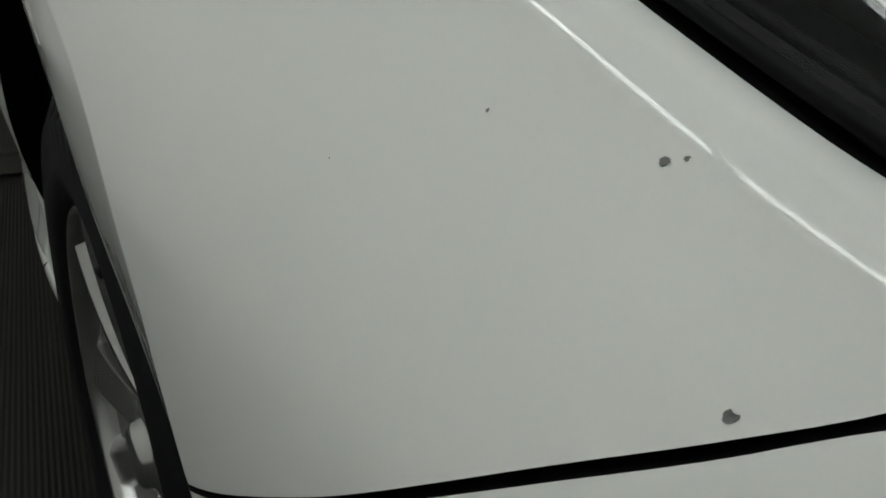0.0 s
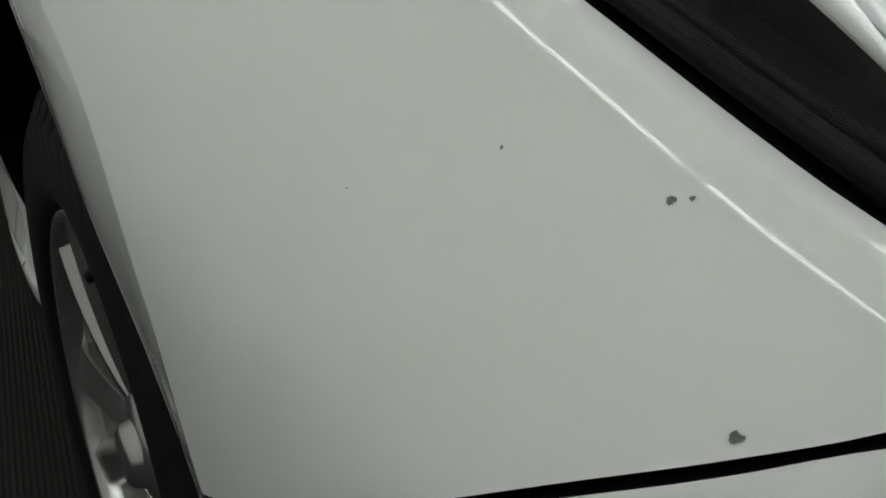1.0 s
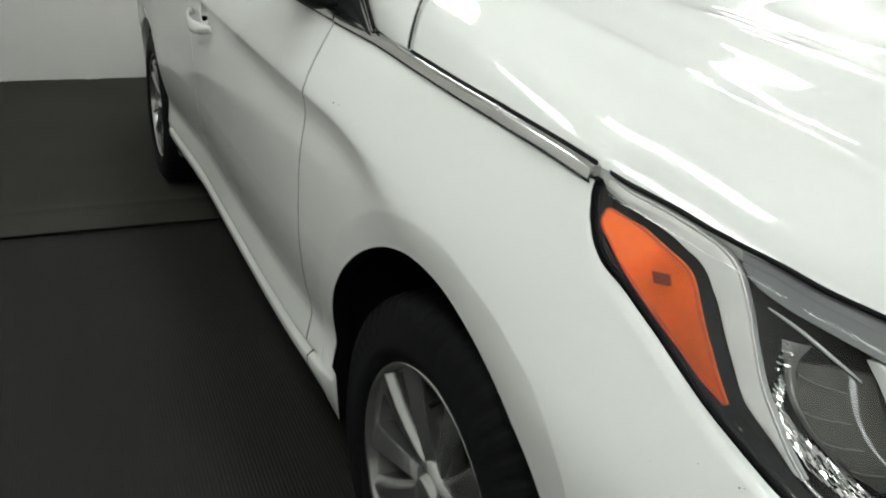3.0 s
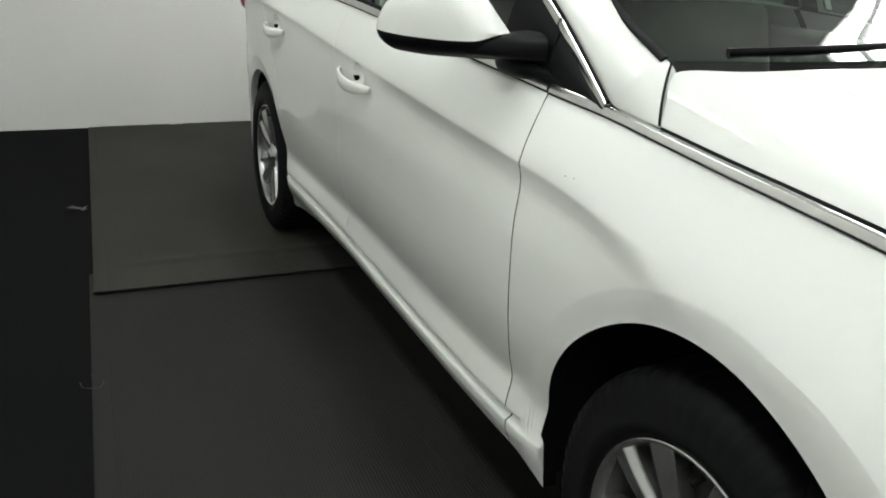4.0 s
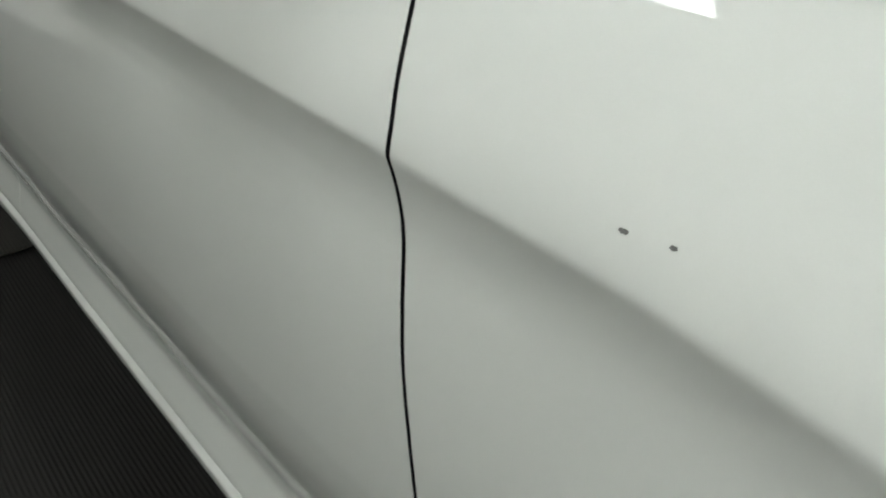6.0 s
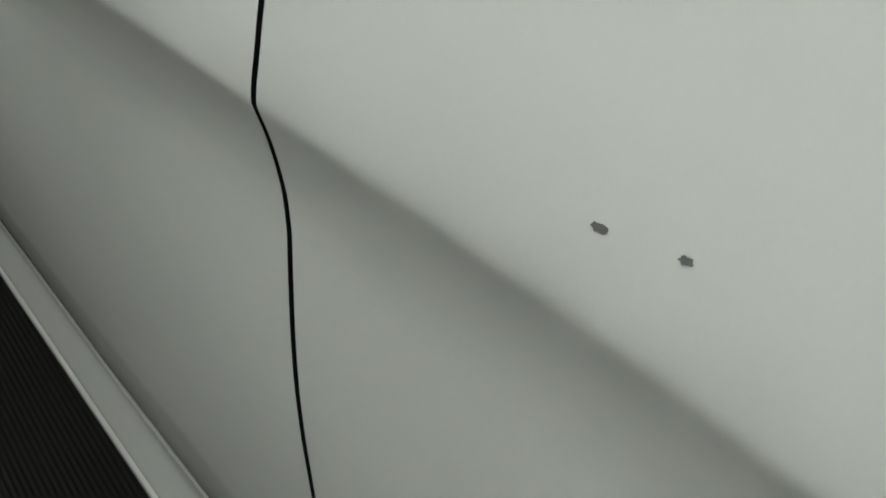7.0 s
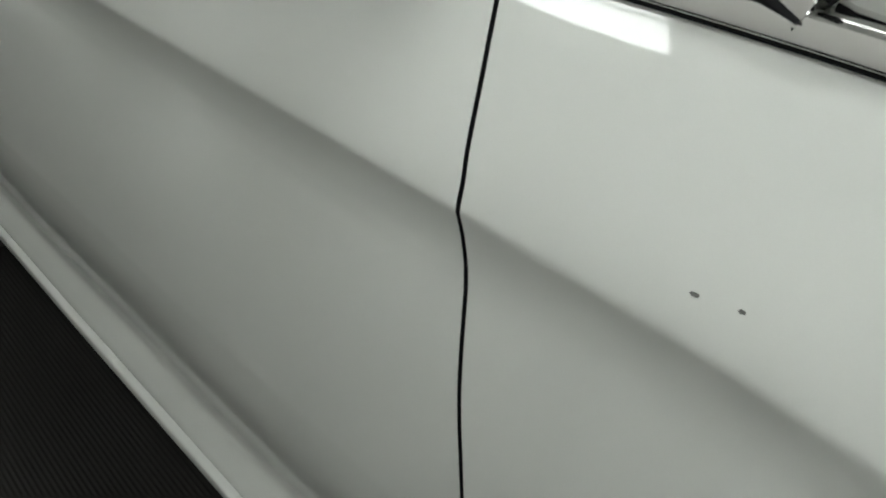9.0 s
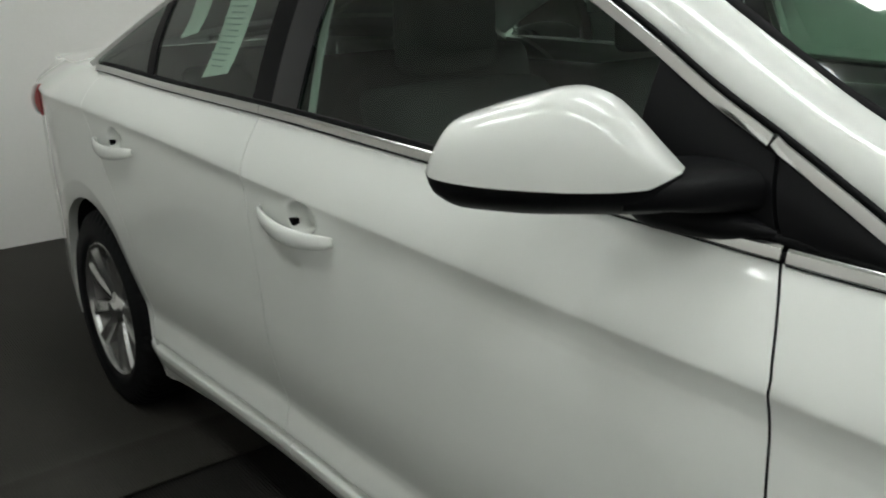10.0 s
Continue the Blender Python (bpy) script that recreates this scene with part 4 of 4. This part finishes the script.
bezel_l = [(0.349, 0.932), (0.377, 0.923), (0.402, 0.9155), (0.443, 0.9025), (0.461, 0.896), (0.482, 0.8885), (0.496, 0.880), (0.510, 0.868), (0.520, 0.8595), (0.545, 0.834), (0.571, 0.809), (0.597, 0.785), (0.611, 0.7765), (0.640, 0.760), (0.668, 0.742)]
bezel_r = [(0.348, 0.9455), (0.377, 0.9365), (0.414, 0.9275), (0.456, 0.9175), (0.495, 0.9065), (0.512, 0.8985), (0.525, 0.8885), (0.538, 0.876), (0.556, 0.8565), (0.580, 0.8285), (0.603, 0.803), (0.628, 0.7805), (0.651, 0.7605), (0.676, 0.741)]
X, Z = strip_grid(bezel_l, bezel_r, 60, 16)
cols = np.linspace(0, 1, 16)[None]
bezel = skin_part("bezel", X, Z, headlight, "silver bezel bar between the lamps", SILVER, f=behind(0.011), depth=-0.0007 * np.sin(cols * math.pi) ** 0.6 + 0 * X, fold=(0, 0.006, 0), lump=True)
edge = np.array([(a, b) for a, b in bezel_r])
line = path3(np.stack([edge[:, 0], -plain_skin(edge[:, 0], edge[:, 1]) + 0.010, edge[:, 1]], -1), 50)
part("bezel_edge", sweep(line, [(0.0022 * math.cos(a), 0.0022 * math.sin(a)) for a in np.linspace(0, 6.283, 9)[:-1]]), SILVER, bezel, "bright silver edge")
# grey shroud under the hood's edge
X, Z = strip_grid([(0.520, 0.8955), (0.545, 0.8815), (0.576, 0.872), (0.624, 0.861), (0.66, 0.852), (0.70, 0.841), (0.78, 0.815)], [(0.508, 0.9135), (0.558, 0.9045), (0.597, 0.8955), (0.652, 0.8845), (0.70, 0.870), (0.74, 0.853), (0.79, 0.830)], 50, 10)
skin_part("shroud", X, Z, headlight, "grey upper lamp shroud", SHROUD, f=behind(0.013), depth=0.0, fold=(0, 0.012, 0))


def at_lamp(x, z, depth):
    x, z = np.asarray(x, float), np.asarray(z, float)
    return np.stack([x, -plain_skin(x, z), z], -1) + np.asarray(depth, float)[..., None] * np.array((0, 1.0, 0))


def bead(name, pts, depth, r, mat, label, taper=True):
    p = np.array(pts)
    line = path3(at_lamp(p[:, 0], p[:, 1], depth), 40)
    k = np.sin(np.linspace(0.12, math.pi - 0.12, 40)) ** 0.5 if taper else np.ones(40)
    return part(name, sweep(line, [(r * math.cos(a), r * math.sin(a)) for a in np.linspace(0, 6.283, 9)[:-1]], scale=k), mat, headlight, label)


# main lamp: smoked screen with thin bars, sparkling facets along its lower side
X, Z = strip_grid([(0.607, 0.826), (0.625, 0.797), (0.650, 0.776), (0.685, 0.757), (0.718, 0.742)], [(0.664, 0.832), (0.680, 0.812), (0.700, 0.792), (0.722, 0.774), (0.742, 0.757)], 40, 20)
cols = np.linspace(0, 1, 20)[None]
screen = skin_part("projector_glass", X, Z, headlight, "dark smoked projector glass", SMOKED, f=behind(0.028), depth=-0.006 * np.sin(cols * math.pi) + 0 * X, fold=(0, 0.01, 0), lump=True)
BOWL = material("lamp_bowl_grey", (0.24, 0.237, 0.225), rough=0.3, metal=0.55, vary=0.25, scale=45)
X2, Z2 = strip_grid([(0.582, 0.840), (0.587, 0.833), (0.594, 0.824), (0.612, 0.800), (0.640, 0.777), (0.690, 0.750)], [(0.608, 0.842), (0.606, 0.828), (0.624, 0.799), (0.649, 0.778), (0.684, 0.759), (0.717, 0.744)], 50, 14)
skin_part("reflector_bowl", X2, Z2, headlight, "grey reflector bowl round the projector", BOWL, f=behind(0.030), depth=0.004 * np.sin(np.linspace(0, 1, 14) * math.pi)[None] + 0 * X2, fold=None, lump=True)
for k, v in enumerate((0.10, 0.34, 0.58, 0.82)):
    i = int(v * 39)
    line = at_lamp(X[i, 1:-1], Z[i, 1:-1] - 0.010 * np.linspace(0, 1, 18), 0.0262 - 0.0085 * np.sin(np.linspace(0.05, 0.95, 18) * math.pi))
    part("glass_bar", sweep(line, [(-0.0006, -0.0005), (0.0006, -0.0005), (0.0006, 0.0007), (-0.0006, 0.0007)]), BOWL, screen)
rnd = random.Random(4)
facet = bmesh.new()
box(facet, (-0.0050, -0.0008, -0.0021), (0.0050, 0.0008, 0.0021), 0.0006, 1)
me = bpy.data.meshes.new("reflector_facet")
facet.to_mesh(me)
facet.free()
me.materials.append(REFLECTOR)
FA, FB = strip_grid([(0.603, 0.812), (0.617, 0.789), (0.645, 0.771), (0.680, 0.7555), (0.716, 0.7385)], [(0.603, 0.793), (0.622, 0.774), (0.645, 0.757), (0.670, 0.744), (0.704, 0.7305)], 19, 5)
for i in range(19):
    for j in range(5):
        x, z = FA[i, j] + 0.006 + rnd.uniform(-0.0006, 0.0006), FB[i, j] + rnd.uniform(-0.0004, 0.0004)
        ob = new("reflector_facet", me)
        ob.parent = headlight
        n = outward(np.array(x), np.array(z), plain_skin)
        q = Vector(n).to_track_quat("-Y", "Z").to_matrix().to_4x4()
        ob.matrix_basis = Matrix.Translation(at_lamp(x, z, 0.019 + 0.0015 * j)) @ q @ Euler((rnd.uniform(-1.0, -0.05), 0.66 + rnd.uniform(-0.05, 0.05), rnd.uniform(-0.3, 0.3))).to_matrix().to_4x4() @ Matrix.Scale(rnd.uniform(0.85, 1.05), 4)
for i in range(10):  # small cluster beside the upper corner of the screen
    ob = new("reflector_facet", me)
    ob.parent = headlight
    x, z = 0.592 + 0.006 * (i % 2) + 0.0015 * (i // 2) + rnd.uniform(-0.001, 0.001), 0.838 - 0.0055 * (i // 2)
    ob.matrix_basis = Matrix.Translation(at_lamp(x, z, 0.024)) @ Euler((rnd.uniform(-0.8, 0.3), rnd.uniform(-0.4, 0.4), rnd.uniform(-0.6, 0.9))).to_matrix().to_4x4() @ Matrix.Scale(0.7, 4)
bead("inner_fin", [(0.562, 0.8665), (0.599, 0.8555), (0.633, 0.842), (0.663, 0.829)], 0.016, 0.0022, SILVER, "slim silver fin above the main lamp")
bead("lens_bead", [(0.607, 0.763), (0.633, 0.746), (0.659, 0.733), (0.684, 0.7235), (0.703, 0.716), (0.733, 0.707)], 0.010, 0.0022, SILVER, "curved silver bead under the lamp")
bead("lens_bead", [(0.655, 0.755), (0.684, 0.7355), (0.703, 0.727), (0.733, 0.716)], 0.012, 0.0026, REFLECTOR, "curved chrome bead under the lamp")
X, Z = strip_grid([(0.655, 0.8475), (0.680, 0.824), (0.703, 0.798), (0.726, 0.772)], [(0.672, 0.846), (0.706, 0.832), (0.728, 0.806), (0.740, 0.780)], 30, 10)
cols = np.linspace(0, 1, 10)[None]
skin_part("inner_bezel", X, Z, headlight, "silver wedge beside the main lamp", SILVER, f=behind(0.017), depth=-0.003 * np.sin(cols * math.pi) + 0 * X, fold=(0, 0.012, 0), lump=True)

# ---- paint chips ----
def chip(x, z, r, seed, parent, stretch=1.0):
    rnd = random.Random(seed)
    n = outward(np.array(x), np.array(z))
    bm = bmesh.new()
    k = 13
    ring, low = [], []
    for i in range(k):
        a = 2 * math.pi * i / k
        q = r * rnd.uniform(0.62, 1.2)
        xx, zz = x + stretch * q * math.cos(a), z + q * math.sin(a)
        p = Vector((xx, float(-skin(xx, zz)), zz)) + Vector(n) * 0.0004
        ring.append(bm.verts.new(p))
    mid = bm.verts.new(Vector((x, float(-skin(x, z)), z)) + Vector(n) * 0.0003)
    for i in range(k):
        bm.faces.new((ring[i], ring[(i + 1) % k], mid))
    bmesh.ops.recalc_face_normals(bm, faces=bm.faces)
    if bm.faces[0].normal.dot(Vector(n)) < 0:
        bmesh.ops.reverse_faces(bm, faces=bm.faces)
    return part("paint_chip", bm, CHIP, parent, "grey paint chip", smooth=False)


for i, (x, z, r) in enumerate(((0.6425, 0.7203, 0.0010), (0.6462, 0.7213, 0.0006), (0.675, 0.681, 0.0013), (0.600, 0.7245, 0.0005), (0.560, 0.707, 0.0003),
                               (0.689, 0.708, 0.0005), (-0.3104, 0.8912, 0.00130), (-0.2861, 0.8926, 0.00125))):
    chip(x, z, r, i, front_fender, 2.0 if x < 0 else 1.0)


# ---- door handles ----
def handle(door, xa, xb, za, zb, scoop):
    """A pull bar over a scooped recess; xa and za are its rear end."""
    L = xb - xa
    s = np.linspace(0, 1, 25)
    x = xa + L * s
    z = za + (zb - za) * s - 0.012 * np.sin(s * math.pi)
    y = -skin(x, z)
    out = 0.004 + 0.030 * np.sin(np.clip(s * 1.0, 0, 1) * math.pi) ** 0.55
    w = 0.009 + 0.010 * np.sin(s * math.pi) ** 0.5
    sec = [(math.cos(a) * 0.42, math.sin(a)) for a in np.linspace(0, 2 * math.pi, 17)[:-1]]
    bm = sweep(np.stack([x, y - out, z], -1), sec, scale=w)
    grip = part("door_handle", bm, PAINT, door, "white pull handle")
    cx, cz, rx, rz = scoop
    # no hole is cut: a near-black block gives the opening its shade
    bm = bmesh.new()
    yy = float(-skin(cx - 0.55 * rx, cz)) + 0.006
    box(bm, (cx - 0.90 * rx, yy - 0.004, cz - 0.62 * rz), (cx - 0.58 * rx, yy + 0.010, cz - 0.22 * rz), 0.002)
    part("lock_opening", bm, CAVITY, grip, "dark opening behind the handle")


handle(front_door, -1.620, -1.345, 0.876, 0.862, SCOOPS[0])
handle(rear_door, -2.575, -2.305, 0.905, 0.903, SCOOPS[1])

# ---- door mirror ----
mirror = empty("door_mirror", (0, 0, 0), front_door)
A, B = np.array((-0.874, -1.072)), np.array((-0.605, -0.905))
t2 = (B - A) / np.linalg.norm(B - A)
n2 = np.array((t2[1], -t2[0]))
if n2[1] > 0:
    n2 = -n2
m_top = curve([0, 0.046, 0.12, 0.236, 0.392, 0.606, 0.731, 0.814, 0.898, 1.0], [1.084, 1.117, 1.150, 1.165, 1.180, 1.194, 1.183, 1.162, 1.134, 1.100])
m_mid = curve([0, 0.114, 0.346, 0.569, 0.885, 0.96, 1.0], [1.085, 1.083, 1.081, 1.081, 1.085, 1.094, 1.0995])
m_bot = curve([0, 0.05, 0.182, 0.40, 0.66, 0.9, 1.0], [1.080, 1.052, 1.038, 1.037, 1.041, 1.045, 1.052])
full = curve([0, 0.05, 0.2, 0.5, 0.8, 0.95, 1.0], [0.0, 0.45, 0.82, 1.0, 0.85, 0.5, 0.15])


def mirror_shell(lo, hi, a0, a1, n=44, m=20, deep=0.075, back=0.03, bow=2.0):
    """Front skin of the mirror between two height lines; a0 and a1 say how far it is rolled at each."""
    s = np.sin(np.linspace(-math.pi / 2, math.pi / 2, n)) * 0.5 + 0.5
    P = np.zeros((n, m, 3))
    for i, q in enumerate(s):
        zl, zh = float(lo(q)), max(float(hi(q)), float(lo(q)) + 0.0005)
        for j, v in enumerate(np.sin(np.linspace(0, math.pi / 2, m)) if bow > 2 else np.linspace(0, 1, m)):
            roll = max(0.0, 1 - abs(a0 + (a1 - a0) * v) ** bow) ** (1 / bow)
            z = zl + (zh - zl) * v
            d = deep * float(full(q)) * roll - back * (1 - roll)
            xy = A + (B - A) * q + n2 * d * 0.8
            P[i, j] = (*xy, z)
    return sheet(P)


cap = part("mirror_cap", mirror_shell(m_mid, m_top, 0.10, 1.0, m=36, bow=3.2), PAINT, mirror, "glossy white mirror cap")
base = part("mirror_lower_shell", mirror_shell(m_bot, lambda q: m_mid(q) - 0.0015, -1.0, -0.05, deep=0.072), BLACK, mirror, "black plastic lower mirror shell")
P = np.zeros((40, 10, 3))
for i, q in enumerate(np.linspace(0.0, 1, 40)):
    for j, v in enumerate(np.linspace(0, 1, 10)):
        P[i, j] = (*(A + (B - A) * q - n2 * 0.022), float(m_bot(q)) * (1 - v) + float(m_top(q)) * v)
part("mirror_back", sheet(P), BLACK, mirror)
arm = path3([(-0.672, -0.950, 1.070), (-0.645, -0.905, 1.074), (-0.622, -0.865, 1.075), (-0.612, -0.825, 1.074)], 16)
sec = [(math.copysign(abs(math.cos(a)) ** 0.6, math.cos(a)) * 0.062, math.copysign(abs(math.sin(a)) ** 0.6, math.sin(a)) * 0.024) for a in np.linspace(0, 2 * math.pi, 29)[:-1]]
part("mirror_arm", sweep(arm, sec, scale=np.linspace(0.72, 1.22, 16)), BLACK, mirror, "broad black plastic mirror arm")
foot = path3([(-0.730, -0.848, 1.030), (-0.650, -0.851, 1.032), (-0.575, -0.847, 1.032), (-0.520, -0.838, 1.030)], 14)
sec = [(math.cos(a) * 0.027, math.sin(a) * 0.024) for a in np.linspace(0, 2 * math.pi, 17)[:-1]]
part("mirror_foot", sweep(foot, sec, scale=[0.4, 0.7, 0.9, 1, 1, 1, 1, 1, 0.95, 0.88, 0.75, 0.55, 0.35, 0.15]), BLACK, mirror, "black plastic mirror foot")

# ---- tail light, wiper ----
X, Z = strip_grid([(-3.50, 0.985), (-3.43, 0.885)], [(-3.25, 1.005), (-3.27, 0.90)], 16, 12)
skin_part("tail_light", X, Z, car, "red tail light lens", RED, depth=-0.004 - 0.022 * (np.sin(np.linspace(0, 1, 16) * math.pi)[:, None] * np.sin(np.linspace(0, 1, 12) * math.pi)[None]) ** 0.5, fold=(0, 0.03, 0), lump=True)
blade = path3([(-0.19, -0.70, 1.117), (-0.14, -0.50, 1.128), (-0.10, -0.25, 1.142), (-0.085, 0.0, 1.150)], 20)
part("wiper", sweep(blade, [(-0.008, -0.004), (0.008, -0.004), (0.005, 0.008), (-0.005, 0.008)]), BLACK, car, "black wiper blade")

# ---- inside the car ----
bm = bmesh.new()
box(bm, (-2.9, -0.74, 0.26), (-0.35, 0.74, 0.30), 0.01)
part("cabin_floor", bm, TRIM_GREY, car)
for sgn in (-1, 1):
    bm = bmesh.new()
    box(bm, (-2.75, min(sgn * 0.80, sgn * 0.74), 0.3), (-0.42, max(sgn * 0.80, sgn * 0.74), 1.0), 0.03)
    part("door_lining", bm, TRIM_GREY, car)


def seat(x, y, wide, bench=False):
    th = empty("seat", (x, y, 0.3), car)
    bm = bmesh.new()
    box(bm, (-0.26, -wide, 0.0), (0.26, wide, 0.26), 0.06, 3)
    part("cushion", bm, CLOTH, th)
    bm = bmesh.new()
    box(bm, (-0.36, -wide, 0.18), (-0.20, wide, 0.78), 0.06, 3)
    for v in bm.verts:
        v.co.x -= (v.co.z - 0.2) * 0.28
    part("backrest", bm, CLOTH, th)
    for yy in ((0,) if not bench else (-0.38, 0.38)):
        bm = bmesh.new()
        lift = -0.16 if bench else 0.0
        box(bm, (-0.53 - lift * 0.5, yy - 0.13, 0.80 + lift), (-0.43 - lift * 0.5, yy + 0.13, 0.99 + lift), 0.045, 3)
        part("headrest", bm, CLOTH, th)
    return th


seat(-1.22, -0.38, 0.25)
seat(-1.22, 0.38, 0.25)
seat(-2.15, 0.0, 0.66, True)
bm = bmesh.new()
box(bm, (-0.62, -0.73, 0.62), (-0.14, 0.73, 1.00), 0.06, 3)
for v in bm.verts:
    if v.co.z > 0.9 and v.co.x > -0.4:
        v.co.z += 0.04
part("dashboard", bm, TRIM_GREY, car, "dark dashboard")
a = np.linspace(0, 2 * math.pi, 33)
ring = np.stack([-0.70 + 0.08 * np.sin(a), 0.38 + 0.185 * np.cos(a), 0.98 + 0.165 * np.sin(a)], -1)
part("steering_wheel", sweep(ring, [(0.014 * math.cos(b), 0.014 * math.sin(b)) for b in np.linspace(0, 6.283, 9)[:-1]], up=(0.9, 0, -0.44), cap=False), TRIM_GREY, car)
bm = bmesh.new()
box(bm, (-0.86, -0.12, 1.29), (-0.82, 0.12, 1.36), 0.02, 3)
part("inside_mirror", bm, BLACK, car)


def sticker(x, z0, z1, wide, lean, lines):
    """A printed sheet hung inside the rear door window."""
    P = np.zeros((8, 16, 3))
    for i, u in enumerate(np.linspace(-0.5, 0.5, 8)):
        for j, v in enumerate(np.linspace(0, 1, 16)):
            z = z0 + (z1 - z0) * v
            xx = x + u * wide + lean * v
            P[i, j] = (xx, -(0.858 - 0.115 * (z - 1.06) / 0.28) + 0.028 + 0.004 * math.sin(v * 5), z + u * 0.02)
    sh = part("window_sheet", sheet(P, skirt=(0, 0.0006, 0)), PAPER, rear_door, "white printed paper sheet inside the window")
    for k in range(lines):
        v = 0.1 + 0.8 * k / max(lines - 1, 1)
        z = z0 + (z1 - z0) * v
        y = -(0.858 - 0.115 * (z - 1.06) / 0.28) + 0.0265 + 0.004 * math.sin(v * 5)
        bm = bmesh.new()
        w = wide * (0.26 + 0.1 * ((k * 7) % 3))
        box(bm, (x + lean * v - w, y - 0.0004, z - 0.0022), (x + lean * v + w * 0.8, y + 0.0002, z + 0.0022))
        part("print_bar", bm, INK, sh)


sticker(-2.06, 1.105, 1.33, 0.150, 0.07, 14)
TRIM_PALE = material("pale_cabin_plastic", (0.52, 0.53, 0.50), rough=0.6, vary=0.05, scale=8, fine=0.05, fine_scale=600)
pane("pillar_trim", -1.572, -1.548, 0.020, TRIM_PALE, front_door, "pale inner pillar trim behind the glass", lean_a=-0.07, lean_b=-0.07)
sticker(-2.27, 1.19, 1.33, 0.12, 0.06, 0)

# ---- the car's other side ----
def mirrored(ob, parent):
    far = ob.copy()
    scene.collection.objects.link(far)
    far.parent = parent
    for kid in list(ob.children):
        mirrored(kid, far)
    return far


for ob in (front_door, rear_door, front_fender, rear_quarter, front_bumper, hood, a_pillar, headlight) + tuple(bpy.data.objects[n] for n in ("roof", "trunk_lid", "windscreen", "tail_light", "hood_side_trim", "windscreen_seal", "sail_tip")):
    mirrored(ob, car).scale = (1, -1, 1)

# ---- bits on the carpet ----
rnd = random.Random(8)
bm = bmesh.new()
for _ in range(16):
    a, r = rnd.uniform(0, 6.28), rnd.uniform(0, 0.05)
    c = Vector((r * math.cos(a) * 0.6, r * math.sin(a), rnd.uniform(0.002, 0.016)))
    q = [bm.verts.new(c + Vector((rnd.uniform(-0.022, 0.022), rnd.uniform(-0.022, 0.022), rnd.uniform(-0.004, 0.010)))) for _ in range(4)]
    bm.faces.new(q)
ob = part("tissue_scrap", bm, LINT, None, smooth=False)
ob.location = (-3.27, -1.712, -0.006)
tagged(ob, "crumpled beige tissue scrap lying on the black carpet", "litter")
bm = bmesh.new()
for k in range(26):
    x, y = x0 + rnd.uniform(0.002, 0.03), rnd.choice((-1.07, -1.10, -1.55, -1.585, -1.60)) + rnd.uniform(-0.05, 0.05)
    s = rnd.uniform(0.003, 0.011)
    box(bm, (x - s, y - s, -0.003), (x + s * 0.6, y + s * 1.4, -0.003 + s * 1.6), s * 0.3, 1)
ob = part("plaster_crumbs", bm, WALLM, None, smooth=False)
tagged(ob, "crumbled white plaster bits along the foot of the wall", "litter", kind="stuff")
loop = path3([(0.0, 0.0, 0), (0.05, 0.012, 0.003), (0.06, 0.05, 0.004), (0.01, 0.065, 0.003), (-0.03, 0.03, 0.002)], 24)
ob = part("loose_thread", sweep(loop, [(0.0006 * math.cos(b), 0.0006 * math.sin(b)) for b in np.linspace(0, 6.283, 6)[:-1]]), TRIM_GREY, None)
ob.location = (-1.55, -1.745, -0.006)
tagged(ob, "pale loose thread curled on the black carpet", "litter")
